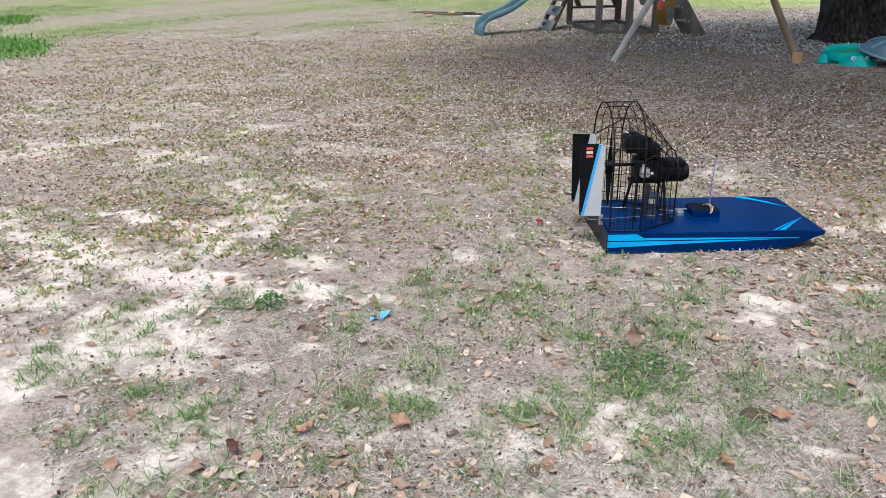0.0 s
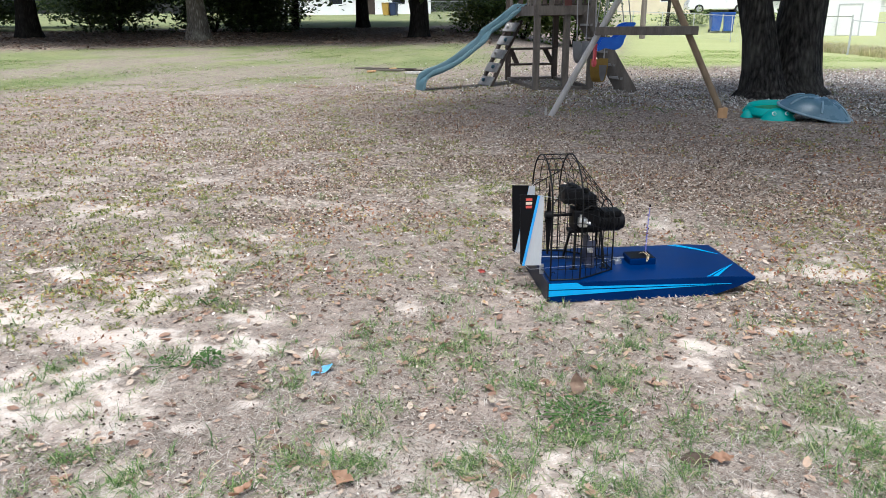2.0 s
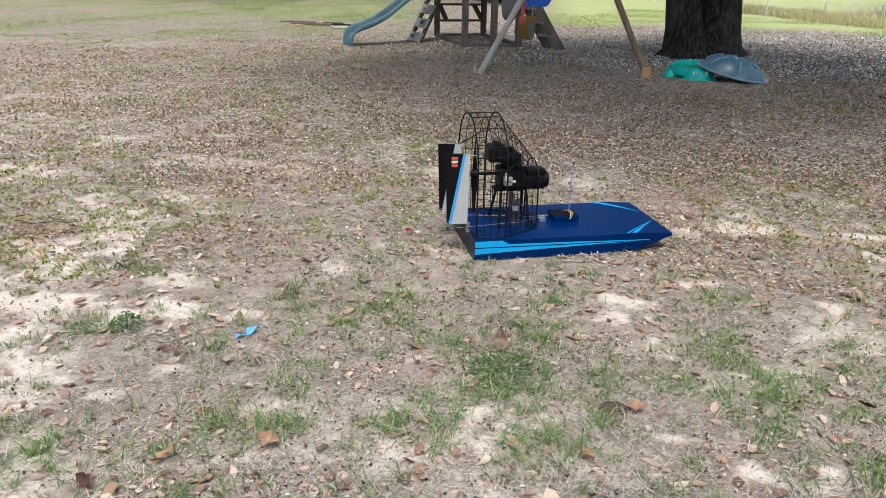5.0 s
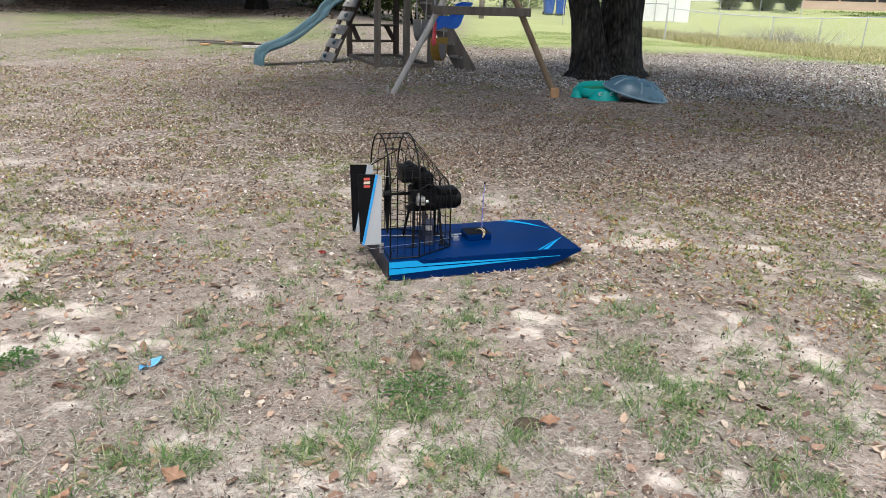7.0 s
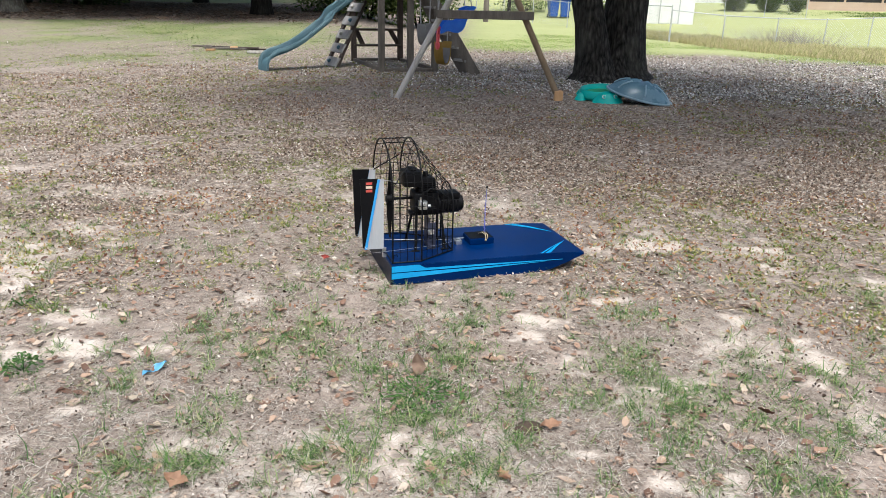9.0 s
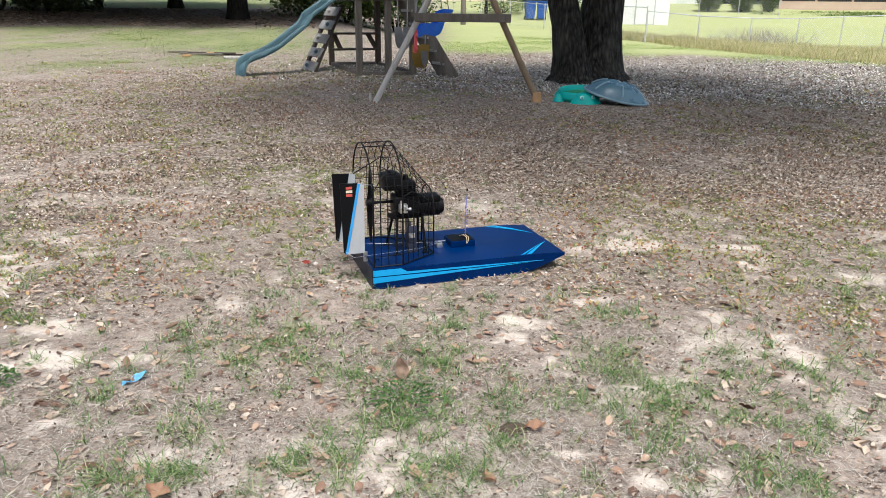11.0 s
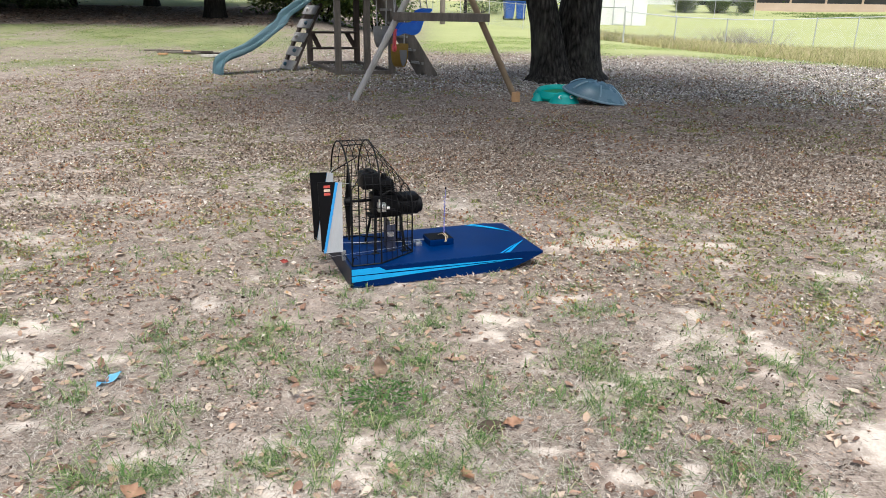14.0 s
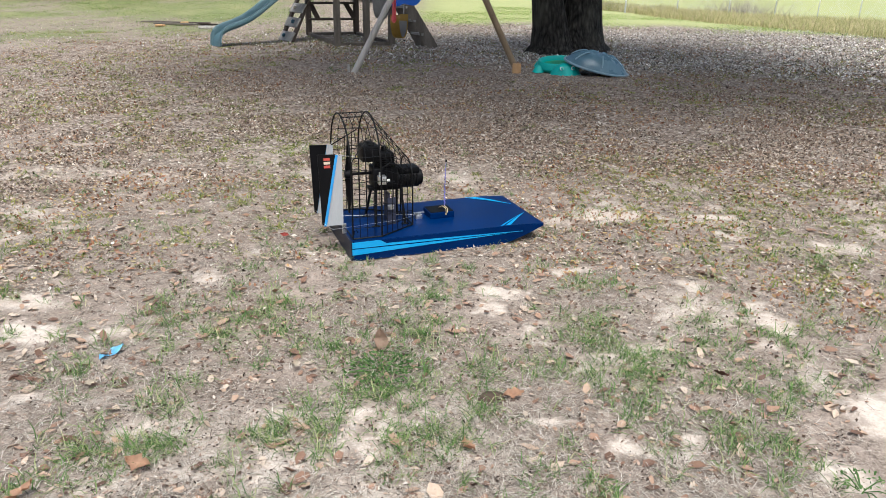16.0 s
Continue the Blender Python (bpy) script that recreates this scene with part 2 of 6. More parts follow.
M = {
    "hull": surface("hull_blue_paint", (0.0, 0.010, 0.056), (0.0003, 0.019, 0.096), 3.0, 0.34, 0, 140, 0.06, 0.0006, spec=0.08, coat=0.03),
    "transom": surface("dark_navy_paint", (0.003, 0.006, 0.018), (0.007, 0.011, 0.03), 7.0, 0.5, 0, 120, 0.1, 0.0006),
    "cyan": surface("cyan_vinyl", (0.006, 0.27, 0.58), (0.015, 0.33, 0.66), 8.0, 0.4, 0, 120, 0.03, 0.0004),
    "bluetape": surface("sky_blue_vinyl", (0.03, 0.26, 0.62), (0.05, 0.34, 0.72), 8.0, 0.4, 0, 120, 0.03, 0.0004),
    "blackwire": surface("black_coated_wire", (0.002, 0.002, 0.002), (0.005, 0.005, 0.0055), 30, 0.55, 0, 200, 0.1, 0.0003, spec=0.18),
    "blackplastic": surface("black_engine_plastic", (0.002, 0.002, 0.0025), (0.006, 0.006, 0.007), 14, 0.5, 0, 160, 0.2, 0.0008, spec=0.12),
    "rudder": surface("matt_black_sheet", (0.003, 0.003, 0.0035), (0.006, 0.006, 0.007), 9, 0.6, 0, 100, 0.05, 0.0004, spec=0.12),
    "fin": surface("brushed_aluminium_sheet", (0.40, 0.415, 0.43), (0.54, 0.555, 0.57), 5, 0.45, 0.25, 150, 0.05, 0.0003, (1, 1, 0.2)),
    "steel": surface("bright_metal", (0.5, 0.5, 0.5), (0.75, 0.75, 0.74), 30, 0.3, 0.9, 160, 0.1, 0.0004),
    "greyplate": surface("grey_blue_plate", (0.03, 0.034, 0.06), (0.06, 0.065, 0.10), 10, 0.5, 0.2, 140, 0.08, 0.0005),
    "red": surface("red_decal", (0.45, 0.06, 0.05), (0.6, 0.10, 0.07), 20, 0.5, 0, 100, 0.02, 0.0002),
    "cream": surface("cream_decal", (0.6, 0.5, 0.36), (0.72, 0.62, 0.48), 20, 0.5, 0, 100, 0.02, 0.0002),
    "yellowwire": surface("tan_yellow_lead", (0.50, 0.36, 0.19), (0.62, 0.50, 0.31), 20, 0.5, 0, 100, 0.05, 0.0002),
    "antenna": surface("violet_blue_lead", (0.12, 0.13, 0.42), (0.22, 0.22, 0.55), 20, 0.5, 0, 100, 0.05, 0.0002),
    "wood": surface("weathered_grey_timber", (0.075, 0.062, 0.050), (0.19, 0.165, 0.14), 3.5, 0.85, 0, 38, 0.5, 0.003, (3.0, 3.0, 0.5)),
    "woodgrey": surface("silvered_plank_timber", (0.17, 0.16, 0.145), (0.36, 0.345, 0.32), 3.5, 0.85, 0, 38, 0.5, 0.003, (3.0, 3.0, 0.5)),
    "wooddark": surface("dark_and_shaded_timber", (0.028, 0.02, 0.016), (0.075, 0.055, 0.043), 3.5, 0.85, 0, 38, 0.5, 0.003, (3.0, 3.0, 0.5)),
    "woodpale": surface("bleached_and_lit_timber", (0.30, 0.28, 0.25), (0.58, 0.55, 0.5), 4, 0.85, 0, 38, 0.5, 0.003, (3.0, 3.0, 0.5)),
    "woodtan": surface("tan_round_timber", (0.17, 0.12, 0.07), (0.3, 0.22, 0.14), 4, 0.85, 0, 38, 0.5, 0.003, (3.0, 3.0, 0.5)),
    "woodnew": surface("fresh_cut_timber", (0.40, 0.22, 0.10), (0.54, 0.34, 0.17), 6, 0.8, 0, 40, 0.4, 0.002, (3.0, 3.0, 0.5)),
    "slide": surface("faded_teal_plastic", (0.10, 0.20, 0.235), (0.20, 0.32, 0.36), 2.2, 0.48, 0, 60, 0.12, 0.001),
    "blueplastic": surface("bright_blue_plastic", (0.01, 0.10, 0.55), (0.02, 0.16, 0.68), 6, 0.4, 0, 80, 0.05, 0.0006),
    "drybrush": surface("grey_brown_brush", (0.20, 0.17, 0.15), (0.36, 0.31, 0.27), 6, 0.9, 0, 60, 0.3, 0.002),
    "dullred": surface("faded_dull_red_paint", (0.07, 0.022, 0.018), (0.15, 0.05, 0.04), 5, 0.8, 0, 50, 0.3, 0.002),
    "pinkplastic": surface("coral_red_plastic", (0.62, 0.07, 0.09), (0.75, 0.12, 0.13), 8, 0.45, 0, 80, 0.05, 0.0006),
    "yellowplastic": surface("faded_yellow_plastic", (0.36, 0.22, 0.04), (0.52, 0.34, 0.08), 6, 0.5, 0, 80, 0.08, 0.0006),
    "greyrubber": surface("grey_rubber", (0.28, 0.275, 0.265), (0.42, 0.41, 0.395), 8, 0.7, 0, 80, 0.1, 0.0008),
    "rope": surface("pale_rope_and_chain", (0.3, 0.29, 0.28), (0.45, 0.44, 0.42), 40, 0.7, 0.2, 120, 0.3, 0.001),
    "teal": surface("teal_green_plastic", (0.0, 0.34, 0.29), (0.01, 0.46, 0.41), 3.5, 0.45, 0, 70, 0.08, 0.0008),
    "greenlid": surface("mid_green_plastic", (0.01, 0.22, 0.08), (0.03, 0.30, 0.13), 3.5, 0.45, 0, 70, 0.08, 0.0008),
    "lid": surface("slate_blue_plastic", (0.06, 0.125, 0.17), (0.12, 0.215, 0.27), 3.0, 0.26, 0, 70, 0.12, 0.001),
    "lidrim": surface("pale_slate_plastic", (0.13, 0.225, 0.29), (0.25, 0.36, 0.42), 3.0, 0.36, 0, 70, 0.12, 0.001),
    "white": surface("white_paint", (0.72, 0.72, 0.71), (0.84, 0.84, 0.83), 1.5, 0.6, 0, 30, 0.1, 0.002),
    "creamwall": surface("cream_render", (0.62, 0.54, 0.40), (0.74, 0.66, 0.5), 1.2, 0.85, 0, 20, 0.3, 0.004),
    "pinkwall": surface("peach_render", (0.58, 0.42, 0.32), (0.68, 0.52, 0.42), 1.2, 0.85, 0, 20, 0.3, 0.004),
    "screen": surface("dark_porch_screen", (0.02, 0.02, 0.02), (0.05, 0.05, 0.052), 2.0, 0.5, 0, 30, 0.1, 0.002),
    "roof": surface("pale_roof_sheet", (0.62, 0.62, 0.62), (0.76, 0.76, 0.75), 1.5, 0.6, 0, 20, 0.2, 0.004),
    "brownroof": surface("brown_shingle", (0.12, 0.09, 0.07), (0.2, 0.15, 0.12), 2.0, 0.9, 0, 20, 0.4, 0.006),
    "galv": surface("galvanised_steel", (0.42, 0.43, 0.43), (0.56, 0.57, 0.57), 10, 0.5, 0.15, 60, 0.1, 0.001),
    "bin": surface("blue_bin_plastic", (0.01, 0.07, 0.34), (0.02, 0.10, 0.44), 5, 0.5, 0, 60, 0.05, 0.001),
    "navybin": surface("navy_bin_plastic", (0.02, 0.035, 0.09), (0.04, 0.06, 0.13), 5, 0.5, 0, 60, 0.05, 0.001),
    "carpaint": surface("white_car_paint", (0.7, 0.7, 0.7), (0.8, 0.8, 0.8), 2, 0.3, 0, 30, 0.02, 0.001, coat=0.5),
    "glass": surface("dark_window_glass", (0.02, 0.025, 0.03), (0.04, 0.045, 0.05), 2, 0.12, 0, 30, 0.0),
    "tyre": surface("tyre_rubber", (0.012, 0.012, 0.012), (0.03, 0.03, 0.03), 10, 0.8, 0, 60, 0.2, 0.002),
    "pole": surface("weathered_pole_timber", (0.12, 0.10, 0.085), (0.22, 0.19, 0.16), 3, 0.9, 0, 30, 0.5, 0.004, (3, 3, 0.3)),
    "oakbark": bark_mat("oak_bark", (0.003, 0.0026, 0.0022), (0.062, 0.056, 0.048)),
    "shadebark": bark_mat("shaded_oak_bark", (0.006, 0.005, 0.004), (0.028, 0.024, 0.02)),
    "palebark": bark_mat("pale_lichen_bark", (0.09, 0.075, 0.06), (0.26, 0.23, 0.19)),
    "litter": surface("light_blue_plastic_film", (0.16, 0.52, 0.80), (0.34, 0.68, 0.88), 20, 0.4, 0, 90, 0.3, 0.002),
    "mud": surface("dark_dug_soil", (0.045, 0.03, 0.02), (0.11, 0.075, 0.05), 14, 0.95, 0, 90, 0.9, 0.006),
    "ground": ground_mat(),
    "straw": scatter_mat("dry_grass_straw", [(0.0, (0.06, 0.048, 0.04)), (0.3, (0.21, 0.177, 0.147)), (0.6, (0.40, 0.355, 0.305)), (0.88, (0.57, 0.525, 0.465)), (1.0, (0.72, 0.68, 0.62))], 0.8),
    "thatch": scatter_mat("brown_thatch", [(0.0, (0.035, 0.025, 0.019)), (0.4, (0.15, 0.105, 0.08)), (0.65, (0.34, 0.265, 0.205)), (0.86, (0.52, 0.44, 0.36)), (1.0, (0.68, 0.62, 0.55))], 0.8),
    "blade": scatter_mat("green_grass_blades", [(0.0, (0.06, 0.13, 0.035)), (0.4, (0.12, 0.23, 0.065)), (0.7, (0.22, 0.33, 0.11)), (0.88, (0.36, 0.41, 0.19)), (1.0, (0.50, 0.47, 0.30))], 0.6, 0.35),
    "sprig": scatter_mat("olive_grass_sprigs", [(0.0, (0.11, 0.155, 0.035)), (0.5, (0.22, 0.26, 0.065)), (0.8, (0.35, 0.34, 0.11)), (1.0, (0.46, 0.40, 0.21))], 0.7, 0.35),
    "lawn": scatter_mat("lawn_blades", [(0.0, (0.08, 0.135, 0.035)), (0.4, (0.145, 0.215, 0.06)), (0.8, (0.23, 0.29, 0.10)), (1.0, (0.38, 0.36, 0.20))], 0.8, 0.4),
    "sunlitblade": scatter_mat("sunlit_lawn_blades", [(0.0, (0.22, 0.33, 0.085)), (0.4, (0.31, 0.41, 0.13)), (0.8, (0.42, 0.48, 0.19)), (1.0, (0.54, 0.52, 0.29))], 0.8, 0.5),
    "shadeleaf": scatter_mat("shade_toned_leaves", [(0.0, (0.07, 0.05, 0.037)), (0.5, (0.22, 0.15, 0.108)), (0.85, (0.40, 0.285, 0.21)), (1.0, (0.55, 0.45, 0.36))], 0.75, 0.0, 0.3),
    "broadleaf": scatter_mat("broad_tan_leaves", [(0.0, (0.11, 0.062, 0.045)), (0.25, (0.26, 0.155, 0.108)), (0.5, (0.38, 0.24, 0.168)), (0.75, (0.46, 0.33, 0.24)), (1.0, (0.58, 0.49, 0.40))], 0.65, 0.1, 0.3),
    "lushblade": scatter_mat("lush_weed_blades", [(0.0, (0.07, 0.17, 0.03)), (0.5, (0.12, 0.26, 0.05)), (1.0, (0.25, 0.40, 0.11))], 0.6, 0.4),
    "tallgrass": scatter_mat("tall_dry_grass", [(0.0, (0.30, 0.33, 0.13)), (0.35, (0.50, 0.48, 0.24)), (0.75, (0.62, 0.56, 0.33)), (1.0, (0.66, 0.55, 0.39))], 0.85, 0.5),
    "bankgrass": scatter_mat("rough_bank_grass", [(0.0, (0.11, 0.18, 0.05)), (0.6, (0.20, 0.28, 0.09)), (1.0, (0.36, 0.36, 0.17))], 0.8, 0.4),
    "rustleaf": scatter_mat("rust_coloured_leaves", [(0.0, (0.20, 0.075, 0.045)), (0.4, (0.36, 0.17, 0.095)), (0.75, (0.44, 0.27, 0.14)), (1.0, (0.47, 0.40, 0.16))], 0.65, 0.15, 0.3),
    "leaf": scatter_mat("fallen_oak_leaves", [(0.0, (0.09, 0.067, 0.053)), (0.14, (0.17, 0.123, 0.094)), (0.36, (0.28, 0.20, 0.152)), (0.58, (0.385, 0.29, 0.22)), (0.76, (0.47, 0.38, 0.30)), (0.9, (0.57, 0.50, 0.425)), (1.0, (0.74, 0.70, 0.64))], 0.65, 0.1, 0.3),
    "greyleaf": scatter_mat("bleached_oak_leaves", [(0.0, (0.05, 0.042, 0.035)), (0.25, (0.16, 0.14, 0.118)), (0.5, (0.38, 0.36, 0.325)), (0.7, (0.66, 0.645, 0.61)), (1.0, (0.88, 0.87, 0.85))], 0.5, 0.0, 0.5),
    "crumb": scatter_mat("broken_leaf_crumbs", [(0.0, (0.025, 0.017, 0.013)), (0.35, (0.10, 0.065, 0.048)), (0.55, (0.28, 0.19, 0.145)), (0.78, (0.42, 0.32, 0.255)), (0.95, (0.52, 0.44, 0.37)), (1.0, (0.66, 0.61, 0.55))], 0.75, 0.0, 0.25),
    "crown": scatter_mat("oak_foliage", [(0.0, (0.03, 0.05, 0.016)), (0.6, (0.055, 0.09, 0.025)), (1.0, (0.11, 0.15, 0.04))], 0.5, 0.3, 0.4),
    "shrub": scatter_mat("shrub_foliage", [(0.0, (0.06, 0.105, 0.026)), (0.6, (0.115, 0.18, 0.045)), (1.0, (0.23, 0.28, 0.07))], 0.5, 0.35, 0.3),
    "weed": scatter_mat("weed_leaves", [(0.0, (0.05, 0.12, 0.03)), (0.6, (0.085, 0.18, 0.05)), (1.0, (0.16, 0.26, 0.08))], 0.55, 0.3, 0.25),
}

# ---------------------------------------------------------------- building helpers
def link_mesh(name, bm, mat, parent=None, label="", smooth=None):
    me = bpy.data.meshes.new(name)
    bmesh.ops.recalc_face_normals(bm, faces=bm.faces)
    bm.to_mesh(me)
    bm.free()
    me.materials.append(M[mat])
    if smooth is not None:
        me.polygons.foreach_set("use_smooth", [True] * len(me.polygons))
        me.set_sharp_from_angle(angle=radians(smooth))
    ob = new(name, me)
    if parent is not None:
        ob.parent = parent
    if label:
        tagged(ob, label)
    return ob


def part(name, bm, mat, parent, label="", smooth=None):
    return link_mesh(name, bm, mat, parent, label, smooth)


def thing(name, m, label, category, group="", kind=""):
    ob = new(name)
    ob.empty_display_size = 0.1
    ob.matrix_world = m
    return tagged(ob, label, category, group, kind)


def box(bm, x0, x1, y0, y1, z0, z1, bevel=0.0):
    r = bmesh.ops.create_cube(bm, size=1)
    for v in r["verts"]:
        v.co = ((x0 + x1) / 2 + (x1 - x0) * v.co.x, (y0 + y1) / 2 + (y1 - y0) * v.co.y, (z0 + z1) / 2 + (z1 - z0) * v.co.z)
    if bevel:
        es = list({e for v in r["verts"] for e in v.link_edges})
        bmesh.ops.bevel(bm, geom=es, offset=bevel, segments=2, affect="EDGES", profile=0.6)
    return bm


def beam(bm, p0, p1, w, h, up=(0, 0, 1), bevel=0.004):
    """A board from p0 to p1, w across and h along up."""
    p0, p1 = Vector(p0), Vector(p1)
    x = (p1 - p0).normalized()
    u = Vector(up)
    y = u.cross(x)
    y = y.normalized() if y.length > 1e-4 else Vector((1, 0, 0)).cross(x).normalized()
    z = x.cross(y)
    r = bmesh.ops.create_cube(bm, size=1)
    ln = (p1 - p0).length
    for v in r["verts"]:
        v.co = (p0 + p1) / 2 + x * (v.co.x * ln) + y * (v.co.y * w) + z * (v.co.z * h)
    if bevel:
        es = list({e for v in r["verts"] for e in v.link_edges})
        bmesh.ops.bevel(bm, geom=es, offset=bevel, segments=1, affect="EDGES")
    return bm


def tube(bm, pts, r, sides=6, r_end=None, cap=True):
    """A round bar along pts, thinning to r_end."""
    pts = [Vector(p) for p in pts]
    rings, n = [], len(pts)
    ref = None
    for i, p in enumerate(pts):
        d = (pts[min(i + 1, n - 1)] - pts[max(i - 1, 0)]).normalized()
        if ref is None:
            ref = d.orthogonal().normalized()
        ref = (ref - d * ref.dot(d))
        ref = ref.normalized() if ref.length > 1e-5 else d.orthogonal().normalized()
        b = d.cross(ref)
        rr = r if r_end is None else r + (r_end - r) * i / (n - 1)
        rings.append([bm.verts.new(p + (ref * math.cos(a) + b * math.sin(a)) * rr) for a in [2 * math.pi * k / sides for k in range(sides)]])
    for a, b in zip(rings, rings[1:]):
        for k in range(sides):
            bm.faces.new((a[k], a[(k + 1) % sides], b[(k + 1) % sides], b[k]))
    if cap:
        bm.faces.new(rings[0][::-1])
        bm.faces.new(rings[-1])
    return bm


def disc(bm, c, axis, r, depth, seg=24, bevel=0.0):
    q = Vector(axis).to_track_quat("Z", "Y").to_matrix().to_4x4()
    res = bmesh.ops.create_cone(bm, cap_ends=True, segments=seg, radius1=r, radius2=r, depth=depth, matrix=Matrix.Translation(c) @ q)
    if bevel:
        es = [e for e in {e for v in res["verts"] for e in v.link_edges} if len(e.link_faces) == 2 and any(len(f.verts) > 4 for f in e.link_faces)]
        bmesh.ops.bevel(bm, geom=es, offset=bevel, segments=2, affect="EDGES")
    return bm


def prism(bm, outline, axis, a, b):
    """outline: points (u, v) in the plane across axis ('x', 'y' or 'z'), pushed from a to b."""
    def at(u, v, w):
        return {"x": (w, u, v), "y": (u, w, v), "z": (u, v, w)}[axis]
    lo = [bm.verts.new(at(u, v, a)) for u, v in outline]
    hi = [bm.verts.new(at(u, v, b)) for u, v in outline]
    bm.faces.new(lo[::-1])
    bm.faces.new(hi)
    n = len(outline)
    for i in range(n):
        bm.faces.new((lo[i], lo[(i + 1) % n], hi[(i + 1) % n], hi[i]))
    return bm


def np_mesh(name, verts, faces, mat, smooth=False):
    """verts (n, 3), faces (m, k): a mesh straight from arrays."""
    me = bpy.data.meshes.new(name)
    k = faces.shape[1]
    me.vertices.add(len(verts))
    me.vertices.foreach_set("co", np.ascontiguousarray(verts, dtype=np.float32).ravel())
    me.loops.add(faces.size)
    me.loops.foreach_set("vertex_index", np.ascontiguousarray(faces, dtype=np.int32).ravel())
    me.polygons.add(len(faces))
    me.polygons.foreach_set("loop_start", np.arange(len(faces), dtype=np.int32) * k)
    if smooth:
        me.polygons.foreach_set("use_smooth", np.ones(len(faces), dtype=bool))
    me.update(calc_edges=True)
    me.materials.append(M[mat])
    return me


# ---------------------------------------------------------------- lie of the land
_tab = np.random.RandomState(7).rand(256, 256)


def vnoise(x, y, scale, octaves=4, gain=0.55, seed=0):
    x, y = np.asarray(x, float) * scale + 31.7 * seed + 500, np.asarray(y, float) * scale + 17.3 * seed + 500
    out, amp, tot = 0, 1.0, 0.0
    for _ in range(octaves):
        i, j = np.floor(x).astype(int), np.floor(y).astype(int)
        f, g = x - i, y - j
        f, g = f * f * (3 - 2 * f), g * g * (3 - 2 * g)
        t = lambda a, b: _tab[a % 256, b % 256]
        out = out + amp * ((t(i, j) * (1 - f) + t(i + 1, j) * f) * (1 - g) + (t(i, j + 1) * (1 - f) + t(i + 1, j + 1) * f) * g)
        tot += amp
        amp *= gain
        x, y = x * 2.03 + 11.1, y * 2.03 + 5.7
    return out / tot


def sstep(a, b, x):
    t = np.clip((np.asarray(x, float) - a) / (b - a), 0, 1)
    return t * t * (3 - 2 * t)


def lie(x, y):
    """Height of the ground: level yard, a rise behind it, a shallow dip along the fence."""
    x, y = np.asarray(x, float), np.asarray(y, float)
    r, az = np.hypot(x, y), np.arctan2(x, np.maximum(y, 1e-6))
    az = np.where(y > 0, az, np.sign(x) * 1.57)
    left = 1 - sstep(-0.22, -0.06, az)
    rise_l = 0.034 * np.clip(r - 15, 0, 60)
    rise_r = 0.08 * np.clip(r - 38, 0, 18)
    dip = -0.20 * sstep(0.12, 0.5, az) * sstep(19, 27, r) * (1 - sstep(31, 41, r))
    return left * rise_l + (1 - left) * (rise_r + dip)


def lie1(x, y):
    return float(lie(x, y))


# bare patches: place and half-widths; by the boat, towards the open side of the yard, and tufts of green
BARE_NEAR = [(-.94, 2.63, .16, .11), (1.03, 2.61, .11, .07), (1.17, 2.44, .08, .08), (1.21, 2.28, .09, .11), (1.28, 1.74, .14, .13), (1.03, 1.50, .14, .07), (.66, 1.60, .10, .07),
             (.50, 1.53, .10, .05), (.88, 3.52, .26, .16), (.58, 3.42, .12, .10), (.24, 2.54, .13, .06), (.19, 2.41, .09, .08), (-.13, 2.56, .13, .06), (-.49, 1.69, .10, .04),
             (1.84, 3.08, .20, .09), (.30, 1.66, .10, .04), (1.45, 3.5, .2, .07), (.5, 2.75, .12, .05)]
BARE_OPEN = [(-1.53, 2.39, .15, .10), (-1.41, 2.14, .13, .10), (-1.18, 1.75, .08, .05), (-2.56, 2.26, .20, .09), (-1.86, 2.10, .30, .11), (-1.97, 1.76, .16, .08), (-1.71, 1.70, .11, .05),
             (-1.30, 1.61, .06, .035), (-1.09, 2.15, .11, .05), (-2.60, 2.12, .33, .09), (-2.05, 2.06, .28, .12), (-1.53, 2.08, .15, .06), (-1.91, 1.52, .09, .12), (-1.90, 1.29, .10, .09),
             (-2.85, 2.29, .36, .09), (-2.69, 2.63, .33, .08), (-2.40, 1.79, .24, .12), (-5.2, 8.6, 1.1, .4), (-9.2, 11.4, 1.8, .8)]
GREEN = [(.63, 1.94, .16, .11), (.53, 2.13, .12, .08), (.73, 2.05, .18, .09), (-.35, 1.66, .10, .06), (-.40, 1.59, .12, .05), (-.75, 1.53, .15, .07), (.13, 1.94, .07, .05), (.62, 2.63, .14, .09),
         (-.56, 2.42, .09, .07), (-.56, 2.15, .12, .06), (-.74, 2.14, .06, .05), (-.11, 2.14, .08, .08), (-.22, 1.80, .08, .03), (.78, 1.59, .07, .05), (-.02, 1.61, .10, .03), (-.37, 2.10, .12, .07),
         (1.66, 2.86, .14, .07), (-1.56, 1.37, .20, .08), (-1.65, 2.45, .05, .05), (-1.30, 1.33, .09, .06), (.52, 2.28, .13, .07), (-10.9, 8.9, .7, .5), (-14.9, 12.6, .5, .4)]


